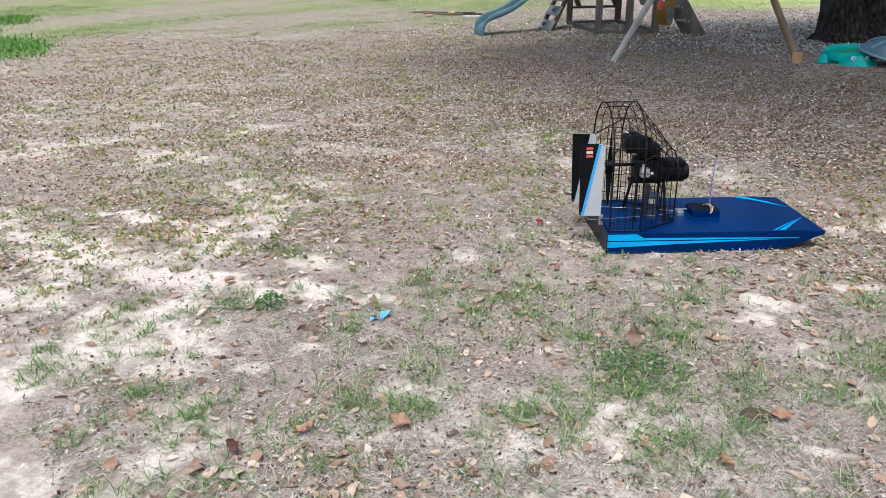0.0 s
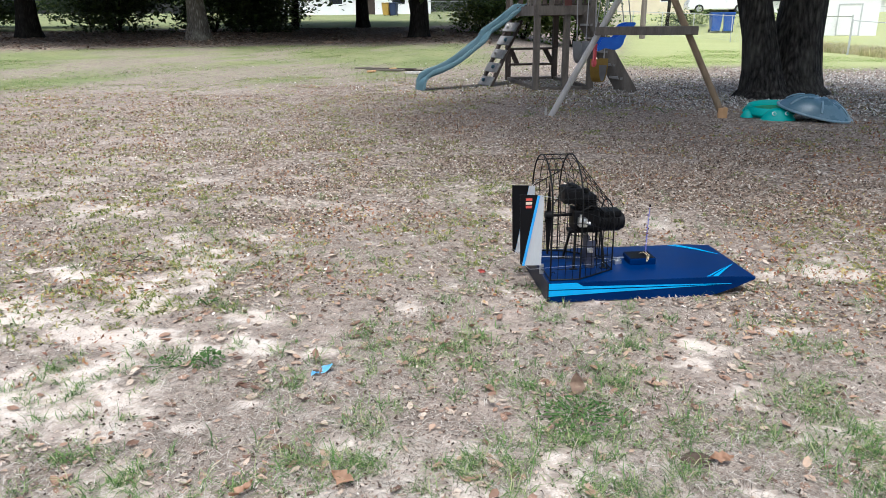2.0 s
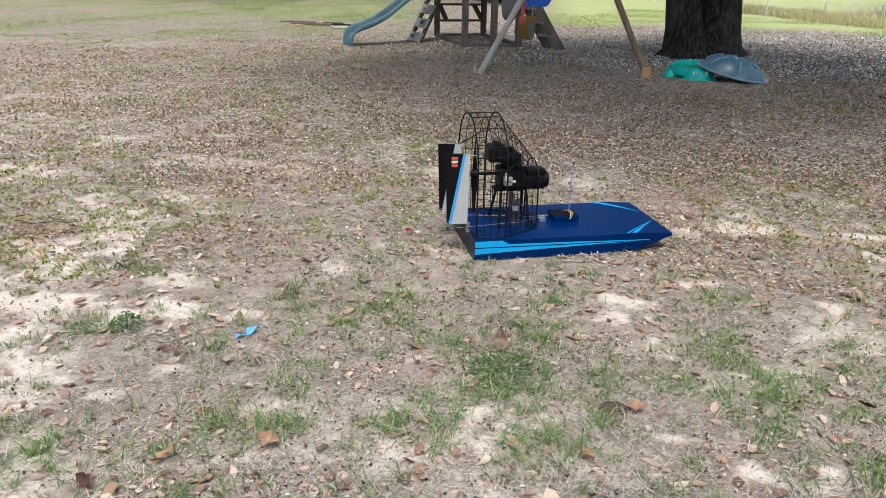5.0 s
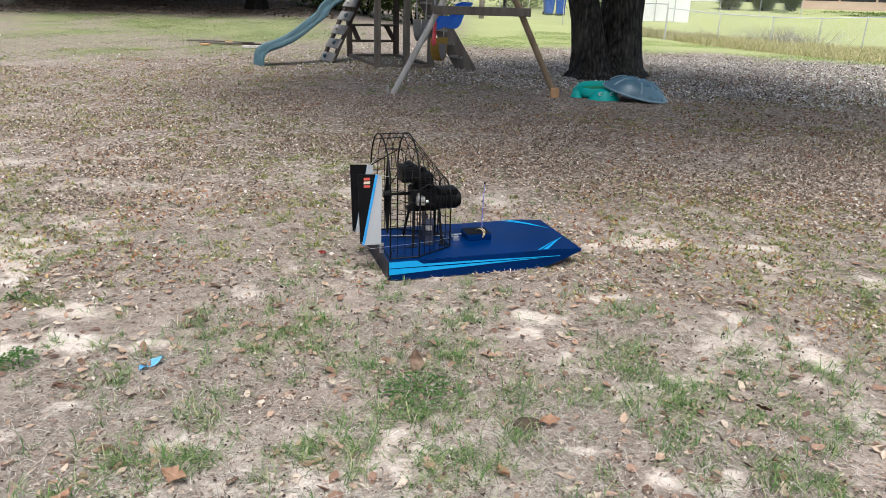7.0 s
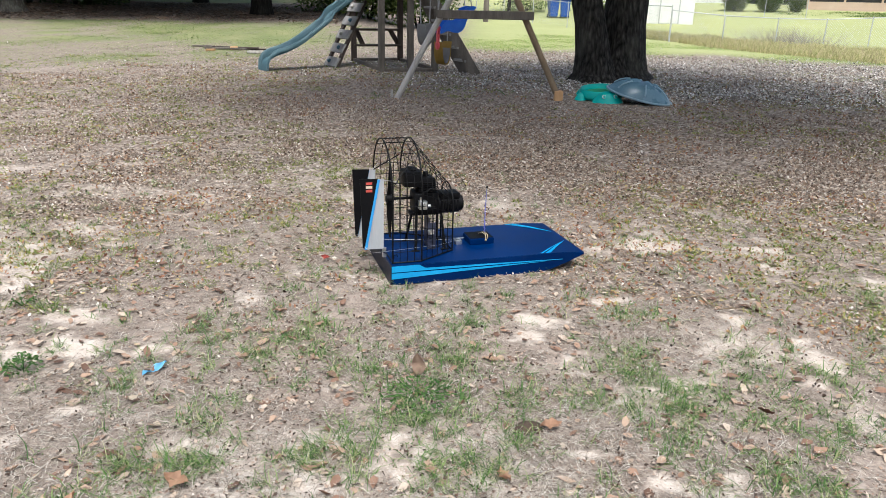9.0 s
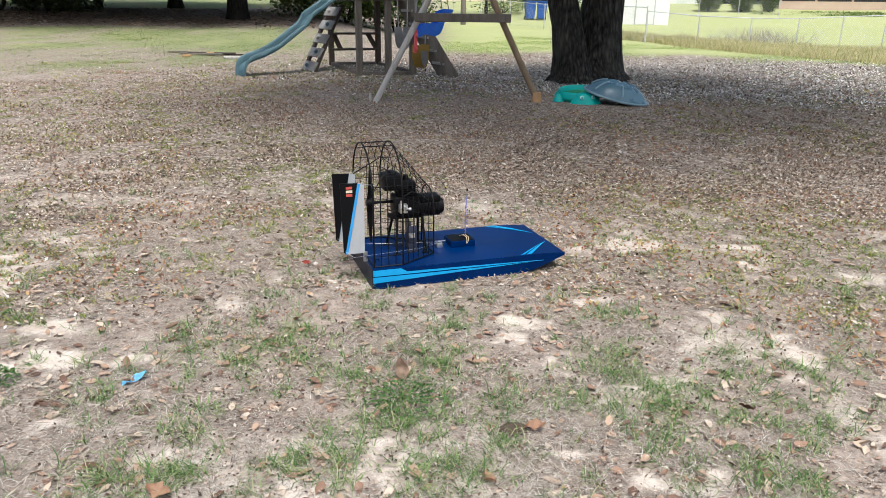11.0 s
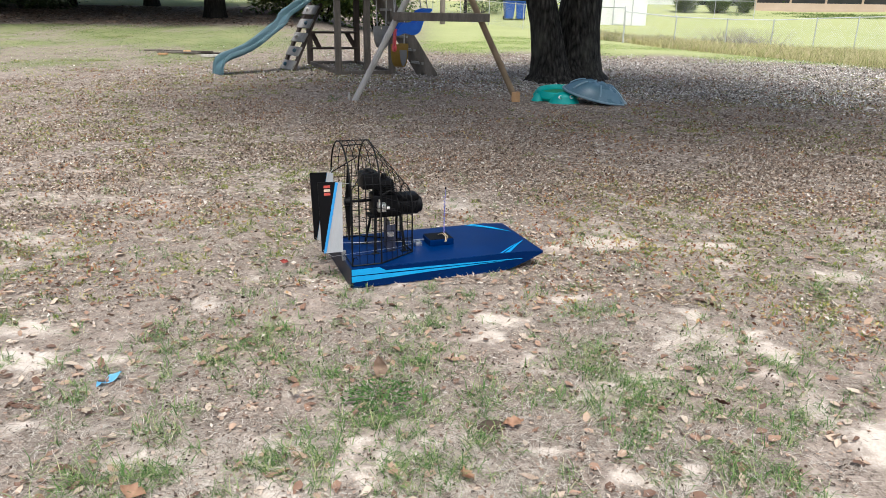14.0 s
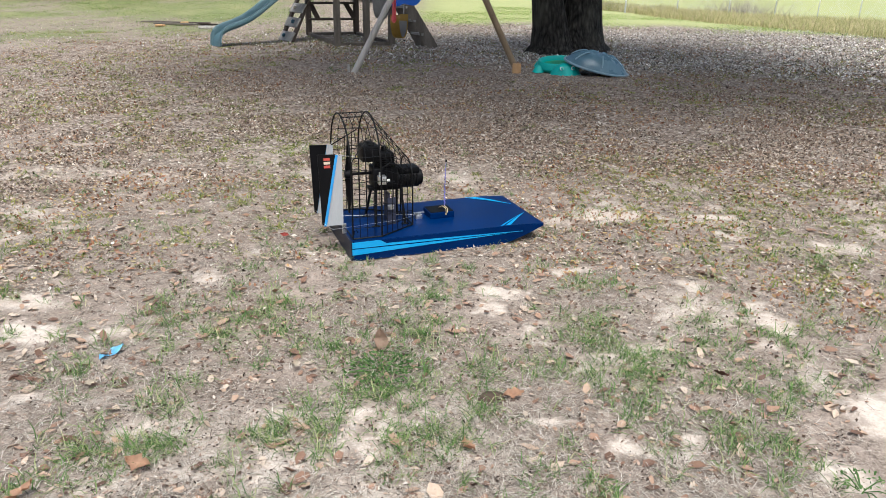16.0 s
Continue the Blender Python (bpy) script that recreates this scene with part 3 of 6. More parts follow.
def cover(x, y):
    """Shares of bare sand, green and leaf litter at places of the yard."""
    x, y = np.asarray(x, float), np.asarray(y, float)
    r, az = np.hypot(x, y), np.arctan2(x, np.maximum(y, 1e-6))
    wx, wy = x + 0.20 * (vnoise(x, y, 6.5, 5, .65, seed=3) - .5), y + 0.20 * (vnoise(x, y, 6.5, 5, .65, seed=4) - .5)
    sand = 0.25 + 0.32 * sstep(.51, .71, vnoise(x, y, 2.3, 4, seed=1)) * (1 - sstep(5, 9, r)) + 0.16 * (1 - sstep(1.55, 2.0, r)) * sstep(.15, .4, az) * sstep(.4, .6, vnoise(x, y, 5.0, 4, seed=15))
    sand = sand + 0.12 * (1 - sstep(-0.75, -0.4, az)) * sstep(2.0, 2.5, r) * (1 - sstep(6, 14, r))
    sand = sand + 0.20 * sstep(.54, .70, vnoise(x, y, 1.0, 4, seed=14)) * sstep(2.8, 4.5, r) * (1 - sstep(13, 18, r))
    for cx, cy, rx, ry in BARE_NEAR + BARE_OPEN:
        sand = np.maximum(sand, np.minimum(.92, (.5 if cy > 5 else 1.10 if cx < -1 else .72 if cx < -.3 else .92) * np.exp(-((wx - cx) / rx) ** 2 - ((wy - cy) / ry) ** 2)))
    green = 0.30 * sstep(.5, .68, vnoise(x, y, 4.2, 4, seed=2)) * (1 - sstep(2.4, 3.4, r))
    for cx, cy, rx, ry in GREEN:
        green = np.maximum(green, (.25 + .9 * sstep(.4, .62, vnoise(x, y, 7, 3, seed=9))) * .62 * np.exp(-((wx - cx) / rx) ** 2 - ((wy - cy) / ry) ** 2))
    edge = 17.0 + 3 * (vnoise(x, y, .12, 3, seed=5) - .5)
    far_l = sstep(edge - 5, edge, r + 4 * (vnoise(x, y, .9, 4, .7, seed=16) - .5)) * (1 - sstep(25.5, 28, r)) * (1 - sstep(-.3, -.05, az)) * (.60 + .5 * sstep(.38, .62, vnoise(x, y, .55, 5, .7, seed=6)))
    far_l2 = sstep(38, 42, r) * (1 - sstep(-.3, -.15, az))
    edge_r = 16.5 + 5 * (vnoise(x, y, .25, 3, seed=8) - .5)
    far_r = sstep(edge_r, edge_r + 4, r) * sstep(-.12, .02, az)
    green = np.maximum(green, np.maximum(far_l * .75, np.maximum(far_r * .85, far_l2)))
    shade = np.exp(-((x - 2.3) / 6.5) ** 2 - ((y - 11) / 5.5) ** 2)
    leaf = 0.32 + sstep(3.2, 6, r) * (.22 + .33 * sstep(-.75, -.2, az)) + 0.4 * shade
    leaf = leaf + .35 * sstep(26.5, 28.5, r) * (1 - sstep(37, 39, r)) * (1 - sstep(-.2, -.1, az))
    leaf = leaf * (1 - .9 * np.clip(green, 0, 1)) * (1 - .55 * np.clip(sand - .3, 0, 1))
    return np.clip(sand, 0, 1), np.clip(green, 0, 1), np.clip(leaf, 0, 1)


def sunlit_lawn(x, y):
    """Share of grass beyond the oak whose colour is lightened for open sun."""
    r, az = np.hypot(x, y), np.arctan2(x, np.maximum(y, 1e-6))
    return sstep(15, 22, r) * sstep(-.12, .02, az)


def graded(lo, hi, step, reach, grow=1.085):
    mid = list(np.arange(lo, hi + 1e-6, step))
    a, b, s = [], [], step
    p, q = lo, hi
    while p > -reach or q < reach:
        s *= grow
        p, q = p - s, q + s
        a.append(p), b.append(q)
    return np.array(a[::-1] + mid + b)


def build_ground():
    xs, ys = graded(-3.4, 2.4, 0.03, 700), graded(0.9, 4.6, 0.03, 700)
    X, Y = np.meshgrid(xs, ys)
    r = np.hypot(X, Y)
    near = 1 - sstep(9, 16, r)
    Z = lie(X, Y) + near * (0.022 * (vnoise(X, Y, 2.3, 3, seed=11) - .5) + 0.022 * (vnoise(X, Y, 14, 3, seed=12) - .5)) - 0.006
    Z = Z + (1 - near) * 0.12 * (vnoise(X, Y, .3, 3, seed=13) - .5) * sstep(16, 24, r)
    nx, ny = len(xs), len(ys)
    idx = np.arange(nx * ny).reshape(ny, nx)
    F = np.stack([idx[:-1, :-1], idx[:-1, 1:], idx[1:, 1:], idx[1:, :-1]], -1).reshape(-1, 4)
    me = np_mesh("ground", np.stack([X, Y, Z], -1).reshape(-1, 3), F, "ground", True)
    s, g, l = cover(X.ravel(), Y.ravel())
    col = np.stack([s, g, l, sunlit_lawn(X.ravel(), Y.ravel())], -1).astype(np.float32)
    at = me.color_attributes.new("cover", "FLOAT_COLOR", "POINT")
    at.data.foreach_set("color", col.ravel())
    return tagged(new("ground", me), "sandy yard with dry thatch, fallen leaves and thin grass", "ground", kind="structure")


build_ground()

# ---------------------------------------------------------------- model airboat
BOAT_L, BOAT_W, BOAT_H = 0.907, 0.466, 0.089
boat = thing("model_airboat", pose(-0.368, 2.817, 0.0, 0, 0, 20.1), "dark blue flat-bottomed model airboat with cyan stripes on dry ground", "model boat")


def build_boat(b):
    L, W, H = BOAT_L, BOAT_W, BOAT_H
    bm = bmesh.new()
    prof = [(0.004, 0), (0.673, 0), (0.74, 0.010), (0.83, 0.040), (L, 0.070), (L, 0.081), (0.80, H - 0.001), (0.004, H)]
    prism(bm, prof, "y", 0, W)
    bmesh.ops.bevel(bm, geom=[e for e in bm.edges if abs(e.verts[0].co.y - e.verts[1].co.y) < 1e-5], offset=0.003, segments=2, affect="EDGES")
    part("hull", bm, "hull", b, smooth=35)
    part("transom", box(bmesh.new(), -0.004, 0.0035, 0.002, W - 0.002, 0.001, H - 0.001, 0.001), "transom", b, "dark navy stern board")
    # stripes on both sides
    for y0, y1 in ((-0.0015, 0.0005), (W - 0.0005, W + 0.0015)):
        bm = bmesh.new()
        prism(bm, [(0.0, 0.060), (0.40, 0.0575), (0.80, 0.0545), (0.80, 0.0565), (0.45, 0.0645), (0.150, 0.0695), (0.122, 0.0865), (0.0, 0.0865)], "y", y0, y1)
        part("side_stripe", bm, "cyan", b, "cyan stripe with stepped end")
        bm = bmesh.new()
        prism(bm, [(0.0, 0.029), (0.30, 0.040), (0.72, 0.0525), (0.30, 0.0525), (0.0, 0.0555)], "y", y0, y1)
        part("side_stripe", bm, "cyan", b, "tapering cyan stripe")
    for a, c, apex in ((0.006, 0.0, 0.165), (W - 0.006, 0.0, 0.31)):
        for x0, x1 in ((0.690, 0.702), (0.716, 0.740)):
            bm = bmesh.new()
            zt = lambda x: H + 0.0015 - max(0, x - 0.80) * 0.066
            top = [bm.verts.new((x0, a, zt(x0))), bm.verts.new((x1, a, zt(x1)))]
            mid = [bm.verts.new((x0 + (0.80 - x0), a + (apex - a) * (0.80 - x0) / (0.884 - x0), zt(0.8) + .0005)), bm.verts.new((0.80 + (x1 - x0) * .5, a + (apex - a) * (0.80 + (x1 - x0) * .5 - x1) / (0.884 - x1), zt(0.8) + .0005))]
            tip = bm.verts.new((0.884, apex, zt(0.884) + .0005))
            bm.faces.new((top[0], top[1], mid[1], mid[0]))
            bm.faces.new((mid[0], mid[1], tip))
            res = bmesh.ops.extrude_face_region(bm, geom=bm.faces[:])
            for v in res["geom"]:
                if isinstance(v, bmesh.types.BMVert):
                    v.co.z -= 0.001
            part("deck_stripe", bm, "cyan", b, "thin cyan bow stripe")
    # receiver box with dark hatch and leads
    bx = part("receiver_box", box(bmesh.new(), 0.415, 0.535, 0.192, 0.297, H - 0.002, H + 0.028, 0.004), "hull", b, "blue box with dark open hatch")
    # flat black plate on top draws the dark inside of the open hatch
    part("hatch", box(bmesh.new(), 0.419, 0.531, 0.196, 0.293, H + 0.0285, H + 0.0305, 0.0008), "blackplastic", bx, "flat black plate drawn as the open hatch's dark inside")
    for k in range(3):
        bm = bmesh.new()
        tube(bm, [(0.480 + .005 * k, 0.262, H + 0.030), (0.488 + .005 * k, 0.232, H + 0.046), (0.494 + .005 * k, 0.200, H + 0.042), (0.492 + .003 * k, 0.188, H + 0.028), (0.488 + .002 * k, 0.187, H + 0.016)], 0.0016, 6)
        part("servo_lead", bm, "yellowwire" if k != 1 else "blackwire", bx, "loose thin tan lead" if k != 1 else "loose thin black lead", 60)
    bm = bmesh.new()
    tube(bm, [(0.512, 0.268, H + 0.028), (0.513, 0.269, H + 0.14), (0.517, 0.267, H + 0.250)], 0.0018, 6, 0.0012)
    an = part("antenna", bm, "antenna", bx, "thin violet-blue whip with coiled lead", 60)
    bm = bmesh.new()
    tube(bm, [(0.512 + 0.005 * math.cos(k * .9), 0.268 + 0.005 * math.sin(k * .9), H + 0.034 + k * 0.0024) for k in range(78)], 0.0009, 4)
    part("coil", bm, "antenna", an)
    bm = bmesh.new()
    disc(bm, (0.517, 0.267, H + 0.253), (0, 0, 1), 0.004, 0.01, 10)
    part("antenna_tip", bm, "blackplastic", an, "small black cap")
    # rudders and fins
    for yc in (0.125, 0.310):
        bm = bmesh.new()
        prism(bm, [(-0.008, 0.128), (-0.004, 0.438), (-0.030, 0.441), (-0.087, 0.130)], "y", yc - 0.0015, yc + 0.0015)
        fin = part("stern_fin", bm, "fin", b, "bare aluminium upright fin")
        bm = bmesh.new()
        prism(bm, [(-0.032, 0.442), (-0.108, 0.445), (-0.100, 0.138), (-0.089, 0.132)], "y", yc - 0.004, yc + 0.001)
        rud = part("rudder", bm, "rudder", b, "matt black tapering rudder")
        bm = bmesh.new()
        ys = (yc - 0.0052, yc - 0.0042) if yc < 0.2 else (yc + 0.0018, yc + 0.0028)
        prism(bm, [(-0.022, 0.439), (-0.033, 0.441), (-0.093, 0.131), (-0.082, 0.129)], "y", *ys)
        part("hinge_strip", bm, "bluetape", rud, "sky-blue hinge strip")
        if yc < 0.2:
            for k, mat in enumerate(("red", "cream", "red")):
                z = 0.424 - 0.016 * k
                part("decal", box(bmesh.new(), -0.083, -0.056, yc - 0.0052, yc - 0.0042, z - 0.0055, z + 0.0055), mat, rud, "small red decal" if mat == "red" else "small cream decal")
        bm = bmesh.new()
        box(bm, -0.014, 0.004, yc - 0.003, yc + 0.003, H - 0.001, 0.134, 0.001)
        disc(bm, (-0.006, yc - 0.008, 0.128), (0, 1, 0), 0.007, 0.006, 10)
        part("fin_bracket", bm, "steel", fin, "bright metal bracket")
        bm = bmesh.new()
        tube(bm, [(-0.095, yc - .006, 0.145), (-0.06, yc - .02, 0.118), (0.25, yc + (0.02 if yc < .2 else -.08), 0.118), (0.355, 0.22, 0.108)], 0.0007, 5)
        part("push_rod", bm, "steel", rud, "thin steel control rod")
    for pts in ([(-0.015, 0.118, 0.438), (0.03, 0.05, 0.445), (0.04, 0.042, 0.44)], [(-0.015, 0.317, 0.438), (0.03, 0.42, 0.445), (0.04, 0.426, 0.44)]):
        part("fin_stay", tube(bmesh.new(), pts, 0.0014, 5), "steel", b, "thin wire stay")
    # cage: straight-sided hoops, then a tapering nose

    def hoop(x, f):
        """f 0: full hoop, 1: the small front hoop."""
        y0, y1 = 0.030 + 0.108 * f, 0.436 - 0.108 * f
        top = 0.592 + (0.385 - 0.592) * f
        cy, rad = (y0 + y1) / 2, (y1 - y0) / 2
        zb = top - rad * (1 - .12 * f)
        pts = [(x, y0, H), (x, y0, H + (zb - H) * .33), (x, y0, H + (zb - H) * .66), (x, y0, zb)]
        for k in range(1, 12):
            a = math.pi * k / 12
            pts.append((x, cy - rad * math.cos(a), zb + (top - zb) * math.sin(a)))
        pts += [(x, y1, zb), (x, y1, H + (zb - H) * .66), (x, y1, H + (zb - H) * .33), (x, y1, H)]
        return pts
    stations = [(0.012, 0, .0036), (0.044, 0, .0015), (0.076, 0, .0015), (0.108, 0, .0015), (0.140, 0, .0036)]
    stations += [(0.140 + 0.172 * k / 6, k / 6, .0015 if k < 6 else .0032) for k in range(1, 7)]
    hoops = [hoop(x, f) for x, f, _ in stations]
    bm = bmesh.new()
    tube(bm, [(0.012, 0.030, H + .003), (0.140, 0.030, H + .003), (0.312, 0.138, H + .003), (0.312, 0.328, H + .003), (0.140, 0.436, H + .003), (0.012, 0.436, H + .003), (0.012, 0.030, H + .003)], 0.0032, 6)
    cage = part("propeller_cage", bm, "blackwire", b, "black welded wire cage open at the stern")
    for (x, f, r), pts in zip(stations, hoops):
        bm = bmesh.new()
        tube(bm, pts, r, 6)
        part("hoop", bm, "blackwire", cage)
    for k in (.5, 1, 1.5, 2, 2.5, 3, 4, 5, 6.5, 8, 9, 10, 11.5, 13, 14, 15, 15.5, 16, 16.5, 17, 17.5):
        lo = int(k)
        fr = k - lo
        bm = bmesh.new()
        tube(bm, [Vector(h[lo]).lerp(Vector(h[min(lo + 1, 18)]), fr) for h in hoops], 0.0014, 5)
        part("cage_rod", bm, "blackwire", cage)
    for ya, yb in ((0.030, 0.14), (0.436, 0.326)):
        bm = bmesh.new()
        tube(bm, [(0.012, ya + (yb - ya) * .1, 0.415), (0.108, yb, 0.50)], 0.0026, 5)
        part("brace", bm, "blackwire", cage)
    # engine on its stand
    yc = 0.233
    bm = bmesh.new()
    box(bm, 0.165, 0.275, yc - 0.046, yc + 0.046, 0.258, 0.352, 0.008)
    box(bm, 0.150, 0.300, yc - 0.030, yc + 0.030, 0.244, 0.259, 0.004)
    box(bm, 0.176, 0.262, yc - 0.058, yc + 0.058, 0.268, 0.290, 0.006)
    eng = part("engine", bm, "blackplastic", b, "black two-stroke engine with silver carburettor", 40)
    eng.location.x = -0.018
    bm = bmesh.new()
    box(bm, 0.118, 0.196, yc - 0.050, yc + 0.050, 0.382, 0.450, 0.005)
    box(bm, 0.128, 0.186, yc - 0.054, yc - 0.049, 0.394, 0.438, 0.002)
    box(bm, 0.150, 0.176, yc - 0.030, yc + 0.030, 0.450, 0.462, 0.004)
    part("air_filter_cover", bm, "blackplastic", eng, "boxy black cover", 40)
    bm = bmesh.new()
    box(bm, 0.190, 0.262, yc - 0.042, yc + 0.042, 0.352, 0.418, 0.009)
    disc(bm, (0.226, yc, 0.428), (0, 0, 1), 0.013, 0.024, 14, 0.003)
    part("cylinder_cover", bm, "blackplastic", eng, "black shroud with plug cap", 40)
    for k in range(5):
        part("cooling_fin", box(bmesh.new(), 0.184, 0.268, yc - 0.047, yc + 0.047, 0.357 + k * 0.010, 0.3595 + k * 0.010, 0.0006), "blackplastic", eng)
    bm = bmesh.new()
    disc(bm, (0.330, yc, 0.287), (1, 0, 0), 0.044, 0.115, 28, 0.007)
    disc(bm, (0.392, yc, 0.287), (1, 0, 0), 0.036, 0.016, 28, 0.004)
    box(bm, 0.285, 0.380, yc - 0.040, yc + 0.040, 0.318, 0.342, 0.006)
    st = part("starter_housing", bm, "blackplastic", eng, "round black recoil starter", 40)
    for k in range(6):
        part("vent_rib", box(bmesh.new(), 0.290 + k * 0.015, 0.296 + k * 0.015, yc - 0.0465, yc - 0.030, 0.262, 0.312, 0.001), "blackplastic", st)
    bm = bmesh.new()
    tube(bm, [(0.20, yc - .05, .35), (0.235, yc - .062, .375), (0.275, yc - .055, .36), (0.30, yc - .04, .335)], 0.004, 8)
    part("fuel_line", bm, "blackwire", eng, "bent black hose", 60)
    bm = bmesh.new()
    box(bm, 0.178, 0.214, yc - 0.088, yc - 0.052, 0.286, 0.324, 0.004)
    disc(bm, (0.196, yc - 0.095, 0.306), (0, 1, 0), 0.014, 0.018, 16, 0.002)
    disc(bm, (0.215, yc - 0.075, 0.300), (1, 0, 0), 0.008, 0.03, 12)
    disc(bm, (0.188, yc - 0.072, 0.330), (0, 0, 1), 0.006, 0.02, 10)
    part("carburettor", bm, "steel", eng, "bright metal carburettor", 40)
    bm = bmesh.new()
    disc(bm, (0.112, yc, 0.322), (1, 0, 0), 0.007, 0.11, 12)
    part("shaft", bm, "blackplastic", eng, smooth=40)
    bm = bmesh.new()
    disc(bm, (0.062, yc, 0.322), (1, 0, 0), 0.019, 0.034, 20, 0.004)
    hub = part("propeller_hub", bm, "blackplastic", eng, "black hub", 40)
    bm = bmesh.new()
    for sgn in (1, -1):
        rows = []
        for k in range(7):
            s = 0.015 + 0.165 * k / 6
            ch, tw = 0.013 * (1 - 0.5 * k / 6) + .003, radians(60 - 42 * k / 6)
            rows.append([bm.verts.new((0.062 + dx * math.sin(tw) * ch + t, yc + dx * math.cos(tw) * ch * sgn, 0.322 + sgn * s)) for dx, t in ((-1, 0), (0, .0018), (1, 0), (0, -.0018))])
        for a, c in zip(rows, rows[1:]):
            for k in range(4):
                bm.faces.new((a[k], a[(k + 1) % 4], c[(k + 1) % 4], c[k]))
        bm.faces.new(rows[-1])
    part("propeller", bm, "blackplastic", hub, "thin black two-blade propeller at rest")
    for x0, y0, x1, y1 in ((0.140, 0.325, 0.160, 0.270), (0.148, 0.165, 0.160, 0.200), (0.285, 0.305, 0.275, 0.262), (0.285, 0.165, 0.275, 0.204)):
        bm = bmesh.new()
        beam(bm, (x0, y0, H), (x1, y1, 0.258), 0.008, 0.008, (1, 0, 0), 0.001)
        beam(bm, (x0 - .018, y0, H + .002), (x0 + .018, y0, H + .002), 0.016, 0.004, (0, 0, 1), 0.0008)
        part("engine_stand_leg", bm, "blackwire", b, "black square engine stand leg")
    bm = bmesh.new()
    box(bm, 0.215, 0.219, yc - 0.055, yc + 0.035, H, 0.235, 0.001)
    box(bm, 0.205, 0.245, yc - 0.058, yc - 0.055, H, 0.215, 0.001)
    part("stand_plate", bm, "greyplate", b, "grey-blue upright plate")
    bm = bmesh.new()
    box(bm, 0.205, 0.232, yc - 0.075, yc - 0.06, 0.165, 0.185, 0.002)
    disc(bm, (0.218, yc - 0.080, 0.178), (0, 1, 0), 0.010, 0.012, 12)
    part("throttle_servo", bm, "steel", b, "small silver throttle linkage", 40)
    bm = bmesh.new()
    box(bm, 0.352, 0.382, 0.208, 0.232, H - .001, H + 0.020, 0.002)
    disc(bm, (0.367, 0.22, H + .024), (0, 0, 1), 0.010, 0.008, 12)
    box(bm, 0.339, 0.395, 0.216, 0.224, H + .027, H + .030)
    part("rudder_servo", bm, "steel", b, "silver servo with linkage arm", 40)
    bm = bmesh.new()
    tube(bm, [(0.03, 0.09, H + .001), (0.03, 0.09, H + 0.016), (0.042, 0.082, H + 0.021), (0.046, 0.088, H + .010)], 0.0022, 6)
    part("deck_hook", bm, "blackwire", b)


build_boat(boat)

# ---------------------------------------------------------------- wooden play set
FL, FR, BL, BR = Vector((-1.78, 12.42, 0)), Vector((-.90, 12.77, 0)), Vector((-2.63, 14.5, 0)), Vector((-1.75, 14.86, 0))
FM = Vector((-1.31, 12.61, 0))
playset = thing("play_tower", Matrix.Identity(4), "weathered grey wooden play tower with raised floor and railing", "play tower")


def up(p, z):
    return Vector((p.x, p.y, z))


def build_tower(t):
    # right, back and floor timbers darker: their shade is put into the colour
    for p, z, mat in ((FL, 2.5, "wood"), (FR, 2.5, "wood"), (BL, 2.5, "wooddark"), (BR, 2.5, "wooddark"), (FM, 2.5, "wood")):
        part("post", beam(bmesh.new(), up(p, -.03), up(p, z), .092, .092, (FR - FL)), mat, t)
    part("red_sleeve", beam(bmesh.new(), up(FM, 1.30), up(FM, 1.75), .108, .108, (FR - FL)), "dullred", t, "faded dull red sleeve on the post")
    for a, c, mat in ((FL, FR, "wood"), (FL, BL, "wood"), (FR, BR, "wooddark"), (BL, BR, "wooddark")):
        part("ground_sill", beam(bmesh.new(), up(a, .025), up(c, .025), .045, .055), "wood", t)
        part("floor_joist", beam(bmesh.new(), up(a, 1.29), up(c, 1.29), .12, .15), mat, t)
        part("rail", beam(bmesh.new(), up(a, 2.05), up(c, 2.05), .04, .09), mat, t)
        n = max(3, int((c - a).length / .22))
        for k in range(1, n):
            if a is FL and c is BL and .35 < k / n < .85:
                continue
            p = a.lerp(c, k / n)
            part("baluster", beam(bmesh.new(), up(p, 1.36), up(p, 2.03), .085, .022, (c - a).cross(Vector((0, 0, 1)))), mat, t)
    d = (BL - FL)
    for k in range(14):
        a, c = FL + d * ((k + .5) / 14), FR + d * ((k + .5) / 14)
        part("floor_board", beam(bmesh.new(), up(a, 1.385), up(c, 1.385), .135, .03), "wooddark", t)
    # bench rails under the floor at the back
    for z in (.30, .60):
        part("bench_rail", beam(bmesh.new(), up(BL, z), up(BR, z), .14, .04), "wooddark", t)
    part("bench_bracket", beam(bmesh.new(), BL.lerp(BR, .05) + Vector((0, 0, .6)), BL.lerp(BR, .2) + Vector((0, 0, .3)), .04, .09), "wooddark", t)
    part("bench_bracket", beam(bmesh.new(), BL.lerp(BR, .78) + Vector((0, 0, .6)), BL.lerp(BR, .97) + Vector((0, 0, .3)), .04, .09), "wooddark", t)


build_tower(playset)


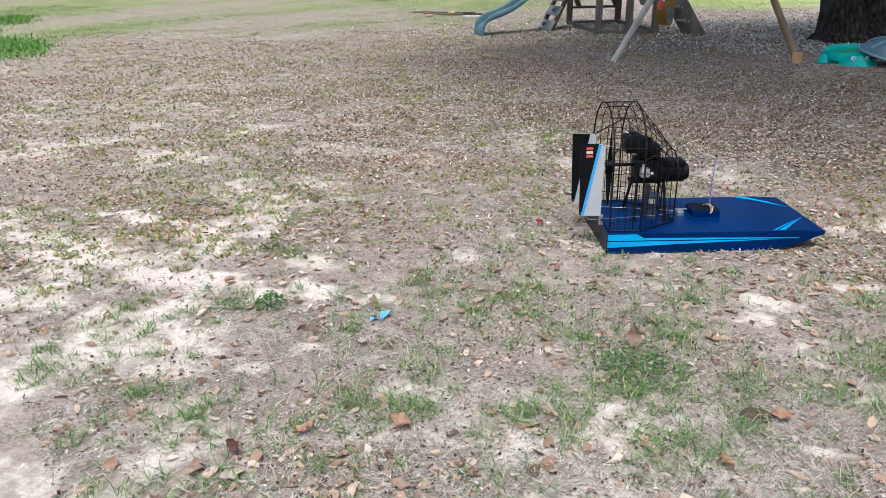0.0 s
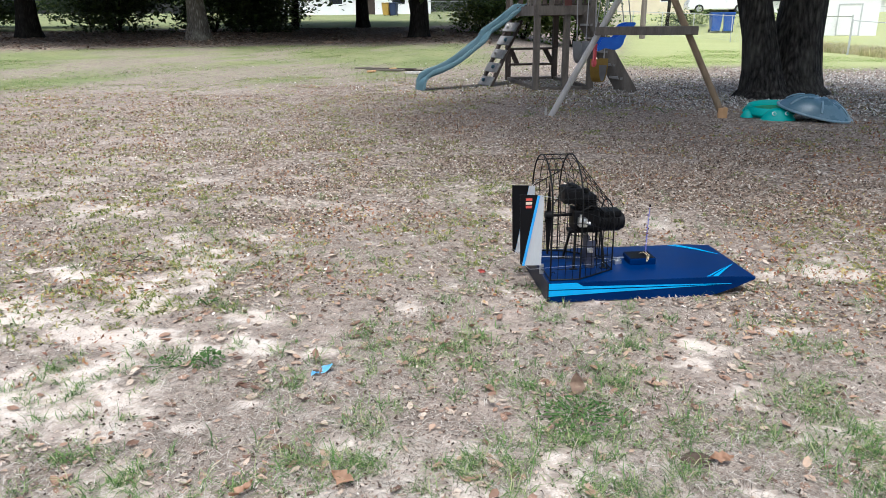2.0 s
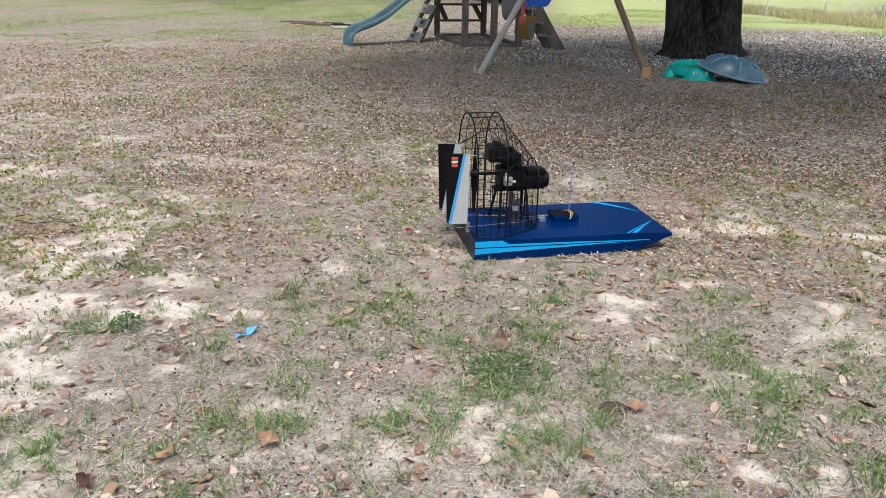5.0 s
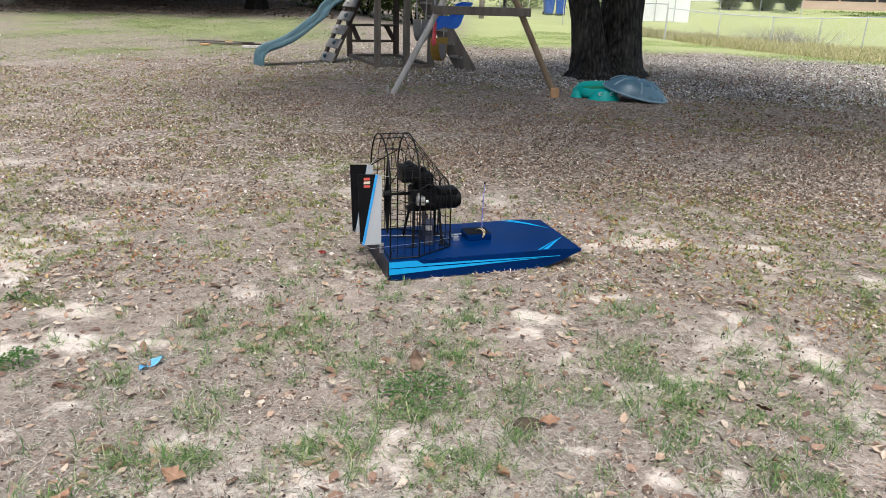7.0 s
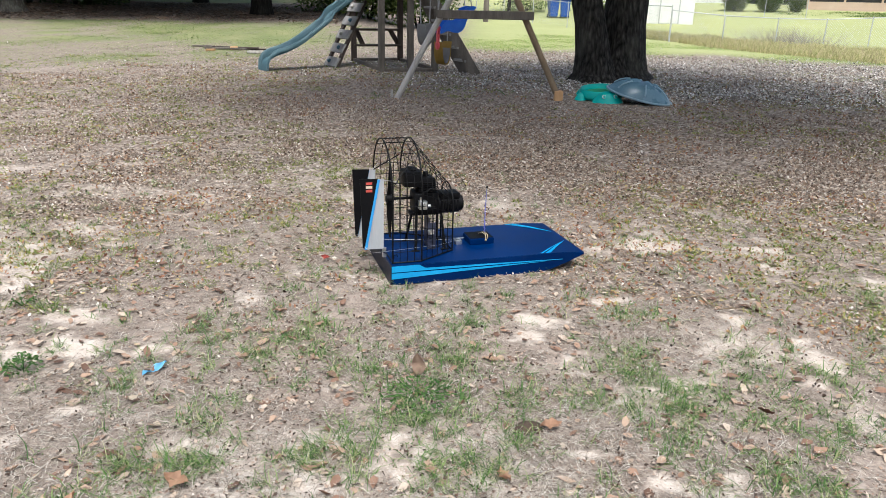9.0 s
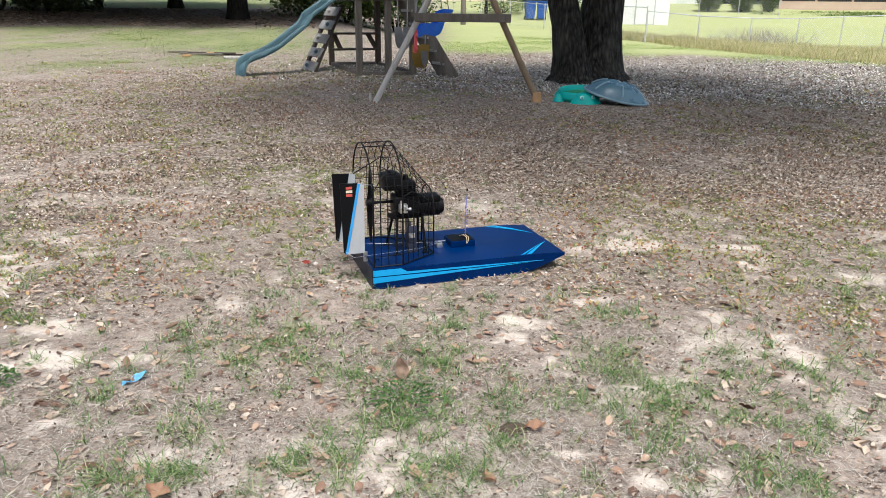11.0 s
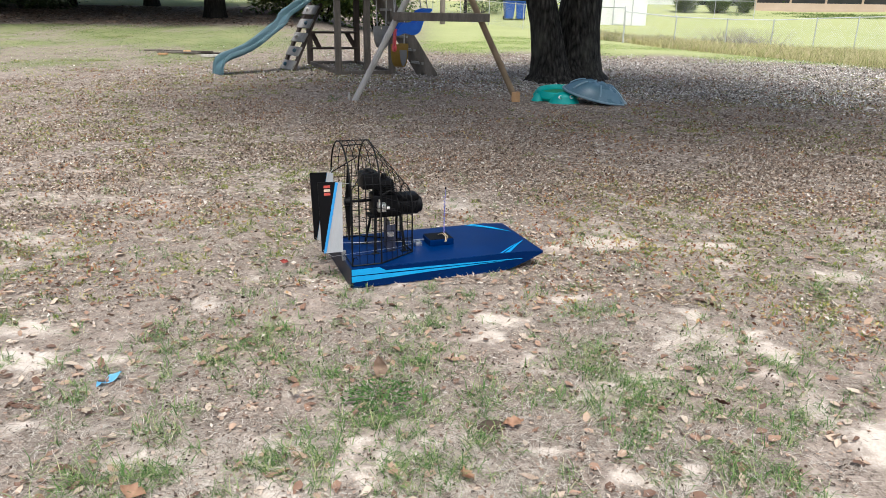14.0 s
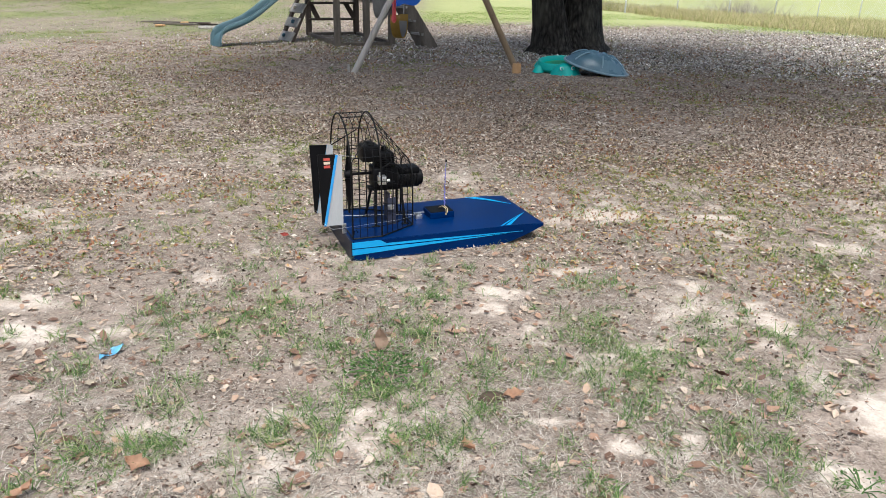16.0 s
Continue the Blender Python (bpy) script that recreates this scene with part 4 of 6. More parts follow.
def build_slide():
    """A moulded trough that leaves the tower, dips, humps and runs out."""
    top, end = Vector((-2.20, 13.50, 0)), Vector((-3.74, 12.08, 0))
    ob = thing("playground_slide", Matrix.Identity(4), "faded teal plastic wave slide leaning on the tower", "slide")
    d = (end - top)
    ln = d.length
    d.normalize()
    side = Vector((-d.y, d.x, 0))
    prof = [(-.10, 1.30), (.0, 1.31), (.10, 1.29), (.25, 1.19), (.45, 1.06), (.62, .96), (.72, .91), (.78, .86), (.84, .76), (.90, .71), (1.0, .65), (1.15, .55), (1.32, .44), (1.50, .345), (1.70, .27), (1.86, .23), (1.96, .19), (2.03, .14), (2.07, .06), (2.09, -.11)]
    cs = [(-.20, .06), (-.195, .10), (-.175, .12), (-.15, .12), (-.13, .095), (-.122, .015), (-.07, 0), (.07, 0), (.122, .015), (.13, .095), (.15, .12), (.175, .12), (.195, .10), (.20, .06)]
    bm = bmesh.new()
    rows = []
    for s, z in prof:
        p = top + d * s
        rows.append([bm.verts.new((p.x + side.x * u, p.y + side.y * u, z + v)) for u, v in cs])
    for a, c in zip(rows, rows[1:]):
        for k in range(len(cs) - 1):
            bm.faces.new((a[k], a[k + 1], c[k + 1], c[k]))
    bmesh.ops.solidify(bm, geom=bm.faces[:], thickness=0.012)
    part("trough", bm, "slide", ob, smooth=50)
    return ob


build_slide()


def build_climbing_wall():
    ob = thing("climbing_board", Matrix.Identity(4), "short leaning climbing wall of grey planks with holds", "climbing wall")
    a, c = Vector((-2.99, 13.42, 0)), Vector((-2.68, 12.98, 0))
    lean = Vector((.42, .62, 1.12))
    n = lean.cross(c - a).normalized()
    for s in (.08, .92):
        p = a.lerp(c, s) + n * .03
        part("stringer", beam(bmesh.new(), p, p + lean * 1.02, .09, .04, n), "wooddark", ob)
    for k in range(5):
        f = .07 + .21 * k
        p, q = a + lean * f, c + lean * f
        part("plank", beam(bmesh.new(), p, q, .025, .21 * .85, lean), "woodgrey", ob)
        bm = bmesh.new()
        m = p.lerp(q, .35 + .3 * (k % 2)) + n * (.03 if n.y < 0 else -.03)
        bmesh.ops.create_icosphere(bm, subdivisions=1, radius=.04, matrix=Matrix.Translation(m))
        part("hold", bm, ("lid", "lid", "woodpale", "lid", "woodpale")[k], ob, "bolt-on climbing hold", 60)
    return ob


build_climbing_wall()


def build_ladder():
    ob = thing("step_ladder_ramp", Matrix.Identity(4), "grey weathered wooden ladder with flat treads leaning against the tower", "ladder")
    a, c = Vector((-.17, 12.35, .0)), Vector((-.37, 12.70, .0))
    rise = Vector((-.80, .10, 1.27))
    for p in (a, c):
        part("stringer", beam(bmesh.new(), p - rise * .01, p + rise, .04, .15, (1, 0, .6)), "wood", ob)
    for k in range(1, 6):
        f = k / 6
        part("tread", beam(bmesh.new(), a + rise * f, c + rise * f, .14, .03, (0, 0, 1)), "woodgrey", ob)
    return ob


build_ladder()

APEX, BEAM_END = Vector((-.04, 9.25, 1.98)), Vector((-1.31, 12.60, 2.02))


def build_swing_frame():
    ob = thing("swing_frame", Matrix.Identity(4), "timber A-frame of a swing set, one leg coloured pale as lit", "swing frame")
    ll, rl = Vector((-1.116, 9.10, 0)), Vector((.935, 9.28, .0))
    bm = bmesh.new()
    # left leg paler than the right: its lit look is in the colour
    tube(bm, [ll + Vector((0, 0, -.02)), ll.lerp(APEX, .5), APEX + Vector((.03, 0, .04))], .038, 12)
    part("leg", bm, "woodpale", ob, "pale round leg, bright light put into its colour", 50)
    bm = bmesh.new()
    tube(bm, [rl + Vector((0, 0, .02)), rl.lerp(APEX, .5), APEX + Vector((-.03, 0, .04))], .040, 12)
    part("leg", bm, "woodtan", ob, "brown round leg", 50)
    bm = bmesh.new()
    beam(bm, Vector((-.62, 9.10, 1.01)), Vector((.56, 9.20, 1.01)), .04, .10, bevel=.006)
    part("cross_brace", bm, "wood", ob, "grey cross board")
    bm = bmesh.new()
    beam(bm, APEX + Vector((.05, -.15, 0)), BEAM_END, .09, .13, bevel=.006)
    part("swing_beam", bm, "wood", ob)
    bm = bmesh.new()
    box(bm, rl.x - .058, rl.x + .048, rl.y - .06, rl.y + .06, -.01, .115, .008)
    part("foot_block", bm, "woodnew", ob, "fresh orange-tan foot block")
    bm = bmesh.new()
    box(bm, ll.x - .075, ll.x - .05, ll.y - .02, ll.y + .02, -.01, .09, .003)
    part("stake", bm, "woodpale", ob)
    return ob


build_swing_frame()


def beam_at(s):
    return APEX.lerp(BEAM_END, s)


def build_belt_swing(s, zlow, mat, label, half=.23, width=.15):
    p = beam_at(s)
    ob = thing("belt_swing", pose(p.x, p.y, 0), label, "swing", "swings on the frame")
    ax = (BEAM_END - APEX)
    ax.z = 0
    ax = Matrix.Rotation(radians(-48), 3, "Z") @ ax.normalized()
    nrm = Vector((-ax.y, ax.x, 0))
    bm = bmesh.new()
    rows = []
    for k in range(13):
        a = math.pi * k / 12
        c = ax * (-half * .56 * math.cos(a)) + Vector((0, 0, zlow + .33 * (1 - math.sin(a) ** .8)))
        rows.append([bm.verts.new(c + nrm * w) for w in (-width / 2, -width / 4, width / 4, width / 2)])
    for a, c in zip(rows, rows[1:]):
        for k in range(3):
            bm.faces.new((a[k], a[k + 1], c[k + 1], c[k]))
    bmesh.ops.solidify(bm, geom=bm.faces[:], thickness=.016)
    part("belt_seat", bm, mat, ob, smooth=50)
    bm = bmesh.new()
    rows = []
    for k in range(1, 12):
        a = math.pi * k / 12
        c = ax * (-(half * .56 - .02) * math.cos(a)) + Vector((0, 0, zlow + .02 + .33 * (1 - math.sin(a) ** .8)))
        rows.append([bm.verts.new(c + nrm * w) for w in (-width * .46, 0, width * .46)])
    for a, c in zip(rows, rows[1:]):
        for k in range(2):
            bm.faces.new((a[k], a[k + 1], c[k + 1], c[k]))
    bmesh.ops.solidify(bm, geom=bm.faces[:], thickness=.006)
    part("inner_lining", bm, "greyrubber", ob, "worn grey inner face", 50)
    for sg in (-1, 1):
        bm = bmesh.new()
        tube(bm, [ax * (sg * half * .56) + Vector((0, 0, zlow + .33)), ax * (sg * half * .8) + Vector((0, 0, 1.92))], .009, 6)
        part("chain", bm, "rope", ob)
    return ob


build_belt_swing(.48, .27, "yellowplastic", "faded yellow belt swing hanging by chains")
build_belt_swing(.745, .49, "greyrubber", "grey rubber belt swing hanging by chains")


def build_baby_swing():
    p = beam_at(.27)
    ob = thing("toddler_swing", pose(p.x - .10, p.y, .045, 0, 0, 20), "bright blue plastic toddler bucket swing with red bar", "swing", "swings on the frame")
    bm = bmesh.new()
    shell = [(-.21, .705), (-.18, .70), (-.10, .745), (-.04, .72), (.03, .71), (.09, .73), (.13, .78), (.155, .86), (.20, .96), (.29, 1.03), (.28, 1.06), (.20, 1.055), (.12, 1.02), (.09, .92), (.07, .865), (-.06, .87), (-.14, .86), (-.185, .79)]
    for _ in range(2):          # rounded outline: corners cut twice
        shell = [tuple(u + (v - u) * f for u, v in zip(p, q)) for p, q in zip(shell, shell[1:] + shell[:1]) for f in (.25, .75)]
    for w in (-.145, .13):
        prism(bm, shell, "y", w, w + .015)
    rows = [[bm.verts.new((q, w, z)) for w in (-.13, -.05, .05, .13)] for q, z in shell[:41]]
    for a, c in zip(rows, rows[1:]):
        for k in range(3):
            bm.faces.new((a[k], a[k + 1], c[k + 1], c[k]))
    part("bucket_seat", bm, "blueplastic", ob, smooth=50)
    bm = bmesh.new()
    beam(bm, (-.195, 0, .78), (-.205, 0, .53), .055, .03, (1, 0, 0), .01)
    disc(bm, (-.205, 0, .54), (1, .1, 0), .055, .04, 16, .01)
    part("safety_bar", bm, "pinkplastic", ob, "coral red safety bar", 40)
    for u, z in ((-.17, .90), (.22, 1.06)):
        for w in (-.14, .14):
            bm = bmesh.new()
            tube(bm, [(u, w, z), (u * .3, w, 1.92)], .007, 6)
            part("rope", bm, "rope", ob)
    return ob


build_baby_swing()

# ---------------------------------------------------------------- turtle-shaped sandpit
def dome_rows(bm, rx, ry, h, rings, seg, z0=0.0, power=2.0, wave=None):
    rows = []
    for i in range(rings + 1):
        f = i / rings
        rad = math.sin(f * math.pi / 2)
        z = z0 + h * (1 - rad ** power)
        row = []
        for k in range(seg):
            a = 2 * math.pi * k / seg
            w = wave(f, a) if wave else 0
            row.append(bm.verts.new((rx * rad * math.cos(a), ry * rad * math.sin(a), z + w)))
        rows.append(row)
    for a, c in zip(rows[1:], rows[2:]):
        for k in range(seg):
            bm.faces.new((a[k], a[(k + 1) % seg], c[(k + 1) % seg], c[k]))
    bm.faces.new(rows[1])
    bmesh.ops.delete(bm, geom=rows[0], context="VERTS")
    return rows


def build_sandpit():
    ob = thing("sandpit_tub", pose(1.50, 9.45, .03, 6, -3, 8), "teal green plastic turtle-shaped sandpit base by the tree", "sandpit")
    bm = bmesh.new()
    seg, rows = 40, []
    prof = [(.80, -.01), (.95, .01), (1.04, .04), (1.02, .09), (.97, .118), (.91, .122), (.86, .10), (.83, .05), (.0, .04)]
    for f, z in prof:
        rows.append([bm.verts.new((.28 * max(f, .01) * math.cos(2 * math.pi * k / seg), .27 * max(f, .01) * math.sin(2 * math.pi * k / seg), z)) for k in range(seg)])
    for a, c in zip(rows, rows[1:]):
        for k in range(seg):
            bm.faces.new((a[k], a[(k + 1) % seg], c[(k + 1) % seg], c[k]))
    part("tub", bm, "teal", ob, smooth=45)
    for a in (-2.9, .75, 2.3):
        bm = bmesh.new()
        dome_rows(bm, .09, .08, .09, 5, 18)
        foot = part("flipper", bm, "teal", ob, smooth=60)
        foot.matrix_local = pose(.29 * math.cos(a), .27 * math.sin(a), 0, 0, 0, math.degrees(a))
    bm = bmesh.new()
    dome_rows(bm, .20, .15, .145, 7, 24, power=2.8)
    hd = part("turtle_head", bm, "teal", ob, "rounded head with white eye rings", 60)
    hd.matrix_local = pose(.0, -.27, -.01, 0, 0, -6)
    for s in (-.065, .075):
        bm = bmesh.new()
        disc(bm, (s, -.100, .103), (0, -.8, .6), .024, .012, 16, .003)
        e = part("eye_ring", bm, "white", hd, "white eye ring", 40)
        bm = bmesh.new()
        disc(bm, (s + .004, -.107, .103), (0, -.8, .6), .017, .012, 12)
        part("pupil", bm, "teal", hd)
    bm = bmesh.new()
    dome_rows(bm, .236, .228, .03, 4, 30, .06)
    part("inner_tray", bm, "greenlid", ob, "mid green tray", 60)

    lid = thing("turtle_shell_lid", pose(1.93, 9.24, .0, 9, 12, 3), "slate blue domed shell lid leaning on the sandpit", "shell lid")
    bm = bmesh.new()

    def plates(f, a):
        return .016 * max(0, math.cos(a * 6)) * max(0, math.sin(f * math.pi * 2.2)) if f < .95 else 0
    dome_rows(bm, .41, .30, .165, 14, 48, .02, 3.4, plates)
    part("shell", bm, "lid", lid, smooth=40)
    bm = bmesh.new()
    tube(bm, [(.415 * math.cos(2 * math.pi * k / 40), .305 * math.sin(2 * math.pi * k / 40), .02) for k in range(41)], .014, 8, cap=False)
    part("rim", bm, "lidrim", lid, "paler rolled rim", 60)
    for k in range(6):
        a = 2 * math.pi * (k + .5) / 6
        bm = bmesh.new()
        tube(bm, [(.41 * f * math.cos(a), .30 * f * math.sin(a), .02 + .165 * (1 - f ** 3.4) + .006) for f in (.45, .6, .75, .9)], .012, 6)
        part("ridge", bm, "lidrim", lid, smooth=60)
    lid.location.z = .075
    return ob


build_sandpit()

# ---------------------------------------------------------------- scattered blades and leaves
RNG = np.random.RandomState(21)


def sector(n, r0, r1, az0=-0.62, az1=0.98, power=1.0):
    """Places over the yard in front, thinning with distance; az to the left of +y."""
    u = RNG.rand(n)
    r = r0 * (r1 / r0) ** (u ** power)
    a = az0 + (az1 - az0) * RNG.rand(n)
    return -r * np.sin(a), r * np.cos(a), r


def ribbons(x, y, z, az, length, width, lift, bend):
    """Thin bent blades of two quads: foot, middle and tip."""
    n = len(x)
    d = np.stack([np.cos(az), np.sin(az), np.zeros(n)], -1)
    s = np.stack([-np.sin(az), np.cos(az), np.zeros(n)], -1)
    o = np.stack([x, y, z], -1)
    up_ = np.array([0, 0, 1.0])
    m = o + d * (length * .5 * np.cos(lift))[:, None] + up_ * (length * .5 * np.sin(lift))[:, None]
    l2 = lift - bend
    t = m + d * (length * .5 * np.cos(l2))[:, None] + up_ * (length * .5 * np.sin(l2))[:, None]
    m = m + s * ((RNG.rand(n) - .5) * .2 * length)[:, None]
    w = (width / 2)[:, None]
    V = np.stack([o - s * w, o + s * w, m - s * w * .9, m + s * w * .9, t - s * w * .25, t + s * w * .25], 1).reshape(-1, 3)
    b = (np.arange(n) * 6)[:, None]
    F = np.stack([b + np.array([0, 1, 3, 2]), b + np.array([2, 3, 5, 4])], 1).reshape(-1, 4)
    return V, F


def leaf_arrays(x, y, z, az, size, tilt, curl, full=True, aspect=.42):
    """Curled lens-shaped leaves (eight triangles) or folded ones (two)."""
    n = len(x)
    jit = 0.0
    if full:
        jit = (RNG.rand(n, 8, 3) - .5) * np.array([.14, .55, .9])
        P = np.array([(-.5, 0, 0), (-.17, 0, 0), (.17, 0, 0), (.5, 0, 0), (-.2, 1, 1), (.17, .95, 1), (-.2, -1, 1), (.17, -.95, 1)])
        T = np.array([(0, 6, 1), (1, 6, 7), (1, 7, 2), (2, 7, 3), (0, 1, 4), (1, 2, 5), (1, 5, 4), (2, 3, 5)])
    else:
        P = np.array([(-.5, 0, 0), (0, -1, 1), (.5, 0, 0), (0, 1, 1)])
        T = np.array([(0, 1, 2), (0, 2, 3)])
    P = P[None] + jit + np.zeros((n, 1, 1))
    px = P[:, :, 0] * size[:, None]
    py = P[:, :, 1] * (size * aspect * .5)[:, None]
    pz = P[:, :, 2] * (size * curl * .35)[:, None] + (P[:, :, 0] ** 2) * (size * curl)[:, None]
    ta = RNG.rand(n) * 6.283
    # tilt about a random level axis
    c, s = np.cos(tilt)[:, None], np.sin(tilt)[:, None]
    ca, sa = np.cos(ta)[:, None], np.sin(ta)[:, None]
    u, v = px * ca + py * sa, -px * sa + py * ca
    u, pz = u * c - pz * s, u * s + pz * c
    px, py = u * ca - v * sa, u * sa + v * ca
    cz, sz = np.cos(az)[:, None], np.sin(az)[:, None]
    V = np.stack([x[:, None] + px * cz - py * sz, y[:, None] + px * sz + py * cz, z[:, None] + pz], -1)
    lowest = V[:, :, 2].min(1) - z
    V[:, :, 2] -= np.minimum(lowest, 0)[:, None] * .7
    F = (np.arange(n) * P.shape[1])[:, None, None] + T[None]
    return V.reshape(-1, 3), F.reshape(-1, 3)


def micro(x, y):
    r = np.hypot(x, y)
    near = 1 - sstep(9, 16, r)
    return lie(x, y) + near * (0.022 * (vnoise(x, y, 2.3, 3, seed=11) - .5) + 0.022 * (vnoise(x, y, 14, 3, seed=12) - .5)) - 0.006


def off_boat(x, y):
    """True where the boat does not lie."""
    c, s = math.cos(radians(20.1)), math.sin(radians(20.1))
    u, v = c * (x + .368) + s * (y - 2.817), -s * (x + .368) + c * (y - 2.817)
    return ~((u > -.01) & (u < .80) & (v > -.005) & (v < .475))


def stuff(name, V, F, mat, label, category):
    return tagged(new(name, np_mesh(name, V, F, mat)), label, category, kind="stuff")


def bleached(x, y):
    """Where pale weathered leaves gather round the oak."""
    w = np.exp(-((x - 6) / 5.5) ** 2 - ((y - 13) / 3.5) ** 2) * sstep(8.6, 10.6, y + .25 * (x - 3) + 1.5 * (vnoise(x, y, .8, 3, seed=54) - .5))
    return np.clip(2.2 * np.maximum(w, .45 * np.exp(-((x - .3) / 2.2) ** 2 - ((y - 14.2) / 1.6) ** 2)), 0, 1)


def build_scatter():
    # dry straw lying about, near and middle distance
    x, y, r = sector(185000, 1.05, 6.0, power=.9)
    s, g, l = cover(x, y)
    k = (RNG.rand(len(x)) > .75 * sstep(.42, .75, s)) & off_boat(x, y) & (vnoise(x, y, 3.0, 4, seed=31) + .30 * RNG.rand(len(x)) > .57)
    x, y, r = x[k], y[k], r[k]
    n = len(x)
    V, F = ribbons(x, y, micro(x, y) + .002 + .008 * RNG.rand(n), RNG.rand(n) * 6.283, .012 + .050 * RNG.rand(n) ** 1.8, (.0006 + .0007 * RNG.rand(n)) * (1 + r * .12), RNG.rand(n) ** 2 * .4, RNG.rand(n) * .7)
    stuff("dry_straw", V, F, "straw", "matted pale dry grass straw on sandy ground", "dry grass")
    # coarser brown thatch farther out
    x, y, r = sector(26000, 4.0, 13, power=.9)
    k = off_boat(x, y) & (RNG.rand(len(x)) < .12 + .88 * sstep(.36, .60, vnoise(x, y, 1.5, 4, seed=33)))
    x, y, r = x[k], y[k], r[k]
    n = len(x)
    V, F = ribbons(x, y, micro(x, y) + .002 + .008 * RNG.rand(n), RNG.rand(n) * 6.283, (.02 + .05 * RNG.rand(n) ** 1.4), .0010 + .00026 * r, RNG.rand(n) ** 1.3 * 1.2, RNG.rand(n) * .7)
    stuff("brown_thatch", V, F, "thatch", "brown matted thatch across the yard", "dry grass")
    # green blades, in tufts
    tx, ty, tr = sector(8500, 1.1, 5.0, power=.7)
    s, g, l = cover(tx, ty)
    k = (RNG.rand(len(tx)) < .06 + .26 * sstep(.42, .62, vnoise(tx, ty, 2.6, 3, seed=46)) * (1 - .6 * sstep(2.4, 3.4, tr)) + 1.5 * np.clip(g - .1, 0, 1)) & off_boat(tx, ty)
    tx, ty, tr = tx[k], ty[k], tr[k]
    ex = [(gx + rx * .6 * RNG.randn(), gy + ry * .6 * RNG.randn()) for gx, gy, rx, ry in GREEN if gy < 4 for _ in range(int(620 * rx * ry) + 4)]
    tx, ty = np.concatenate([tx, [e[0] for e in ex]]), np.concatenate([ty, [e[1] for e in ex]])
    nb = RNG.randint(9, 26, len(tx))
    x, y = np.repeat(tx, nb), np.repeat(ty, nb)
    n = len(x)
    x, y = x + RNG.randn(n) * .013, y + RNG.randn(n) * .013
    V, F = ribbons(x, y, micro(x, y) - .002, RNG.rand(n) * 6.283, .02 + .055 * RNG.rand(n) ** 1.6, .0014 + .0016 * RNG.rand(n), .25 + .95 * RNG.rand(n), .3 + RNG.rand(n) * .9)
    stuff("green_grass", V, F, "blade", "thin green grass tufts among the straw", "grass")
    # middle-distance sprigs
    tx, ty, tr = sector(9500, 2.9, 16, power=.75)
    k = (vnoise(tx, ty, .9, 3, seed=41) + .3 * RNG.rand(len(tx)) > .60 - .06 * sstep(.5, 3, -tx) + .13 * np.exp(-((tx - 1.5) / 5) ** 2 - ((ty - 9) / 5) ** 2)) & off_boat(tx, ty)
    tx, ty, tr = tx[k], ty[k], tr[k]
    nb = RNG.randint(6, 15, len(tx))
    x, y, r = np.repeat(tx, nb), np.repeat(ty, nb), np.repeat(tr, nb)
    n = len(x)
    sp = .008 + .0030 * r
    x, y = x + RNG.randn(n) * sp, y + RNG.randn(n) * sp
    V, F = ribbons(x, y, micro(x, y) - .002, RNG.rand(n) * 6.283, .02 + .032 * RNG.rand(n), .0034 + .0009 * r, .15 + .75 * RNG.rand(n), .3 + RNG.rand(n) * .7)
    stuff("grass_sprigs", V, F, "sprig", "sparse olive-green grass sprigs over leaf litter", "grass")
    # a lush patch of weeds off by the lawn
    n = 9000
    w = RNG.rand(n) < .75
    along, across = np.where(w, .75, .5) * RNG.randn(n), np.where(w, .27, .2) * RNG.randn(n)
    x = np.where(w, -10.9, -14.9) - .77 * along + .64 * across
    y = np.where(w, 8.9, 12.6) + .64 * along + .77 * across
    k = vnoise(x, y, 3.0, 3, seed=44) > .38
    x, y = x[k], y[k]
    n = len(x)
    V, F = ribbons(x, y, micro(x, y) - .002, RNG.rand(n) * 6.283, .05 + .09 * RNG.rand(n), .012 + .014 * RNG.rand(n), .3 + .9 * RNG.rand(n), .3 + RNG.rand(n) * .9)
    stuff("weed_patch", V, F, "lushblade", "lush bright green weed patch at the lawn's edge", "weeds")
    # lawns beyond
    x, y, r = sector(190000, 13, 30, -.62, .95, .75)
    s, g, l = cover(x, y)
    k = RNG.rand(len(x)) < g * (.25 + .9 * sstep(.38, .6, vnoise(x, y, .9, 4, seed=47)))
    x, y, r = x[k], y[k], r[k]
    n = len(x)
    sunny = sunlit_lawn(x, y) > RNG.rand(n)
    for k, name, mat, label in ((~sunny, "lawn_grass", "lawn", "short patchy green lawn grass near the trees"), (sunny, "sunlit_lawn_grass", "sunlitblade", "short grass beyond the oak, open sun in its yellow-green")):
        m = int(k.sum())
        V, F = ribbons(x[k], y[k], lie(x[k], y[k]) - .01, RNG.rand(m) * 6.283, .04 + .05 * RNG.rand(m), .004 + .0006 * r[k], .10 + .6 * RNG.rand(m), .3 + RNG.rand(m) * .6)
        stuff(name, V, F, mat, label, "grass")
    # leaf litter
    x, y, r = sector(7600, 1.05, 3.8)
    k = (vnoise(x, y, 1.6, 3, seed=51) + .5 * RNG.rand(len(x)) > .62) & off_boat(x, y) & (RNG.rand(len(x)) > .85 * sstep(.40, .62, cover(x, y)[0]))
    x, y = x[k], y[k]
    n = len(x)
    V, F = leaf_arrays(x, y, micro(x, y) + .004, RNG.rand(n) * 6.283, .006 + .042 * RNG.rand(n) ** 2.6, RNG.randn(n) * .3, .05 + .5 * RNG.rand(n), True, .5)
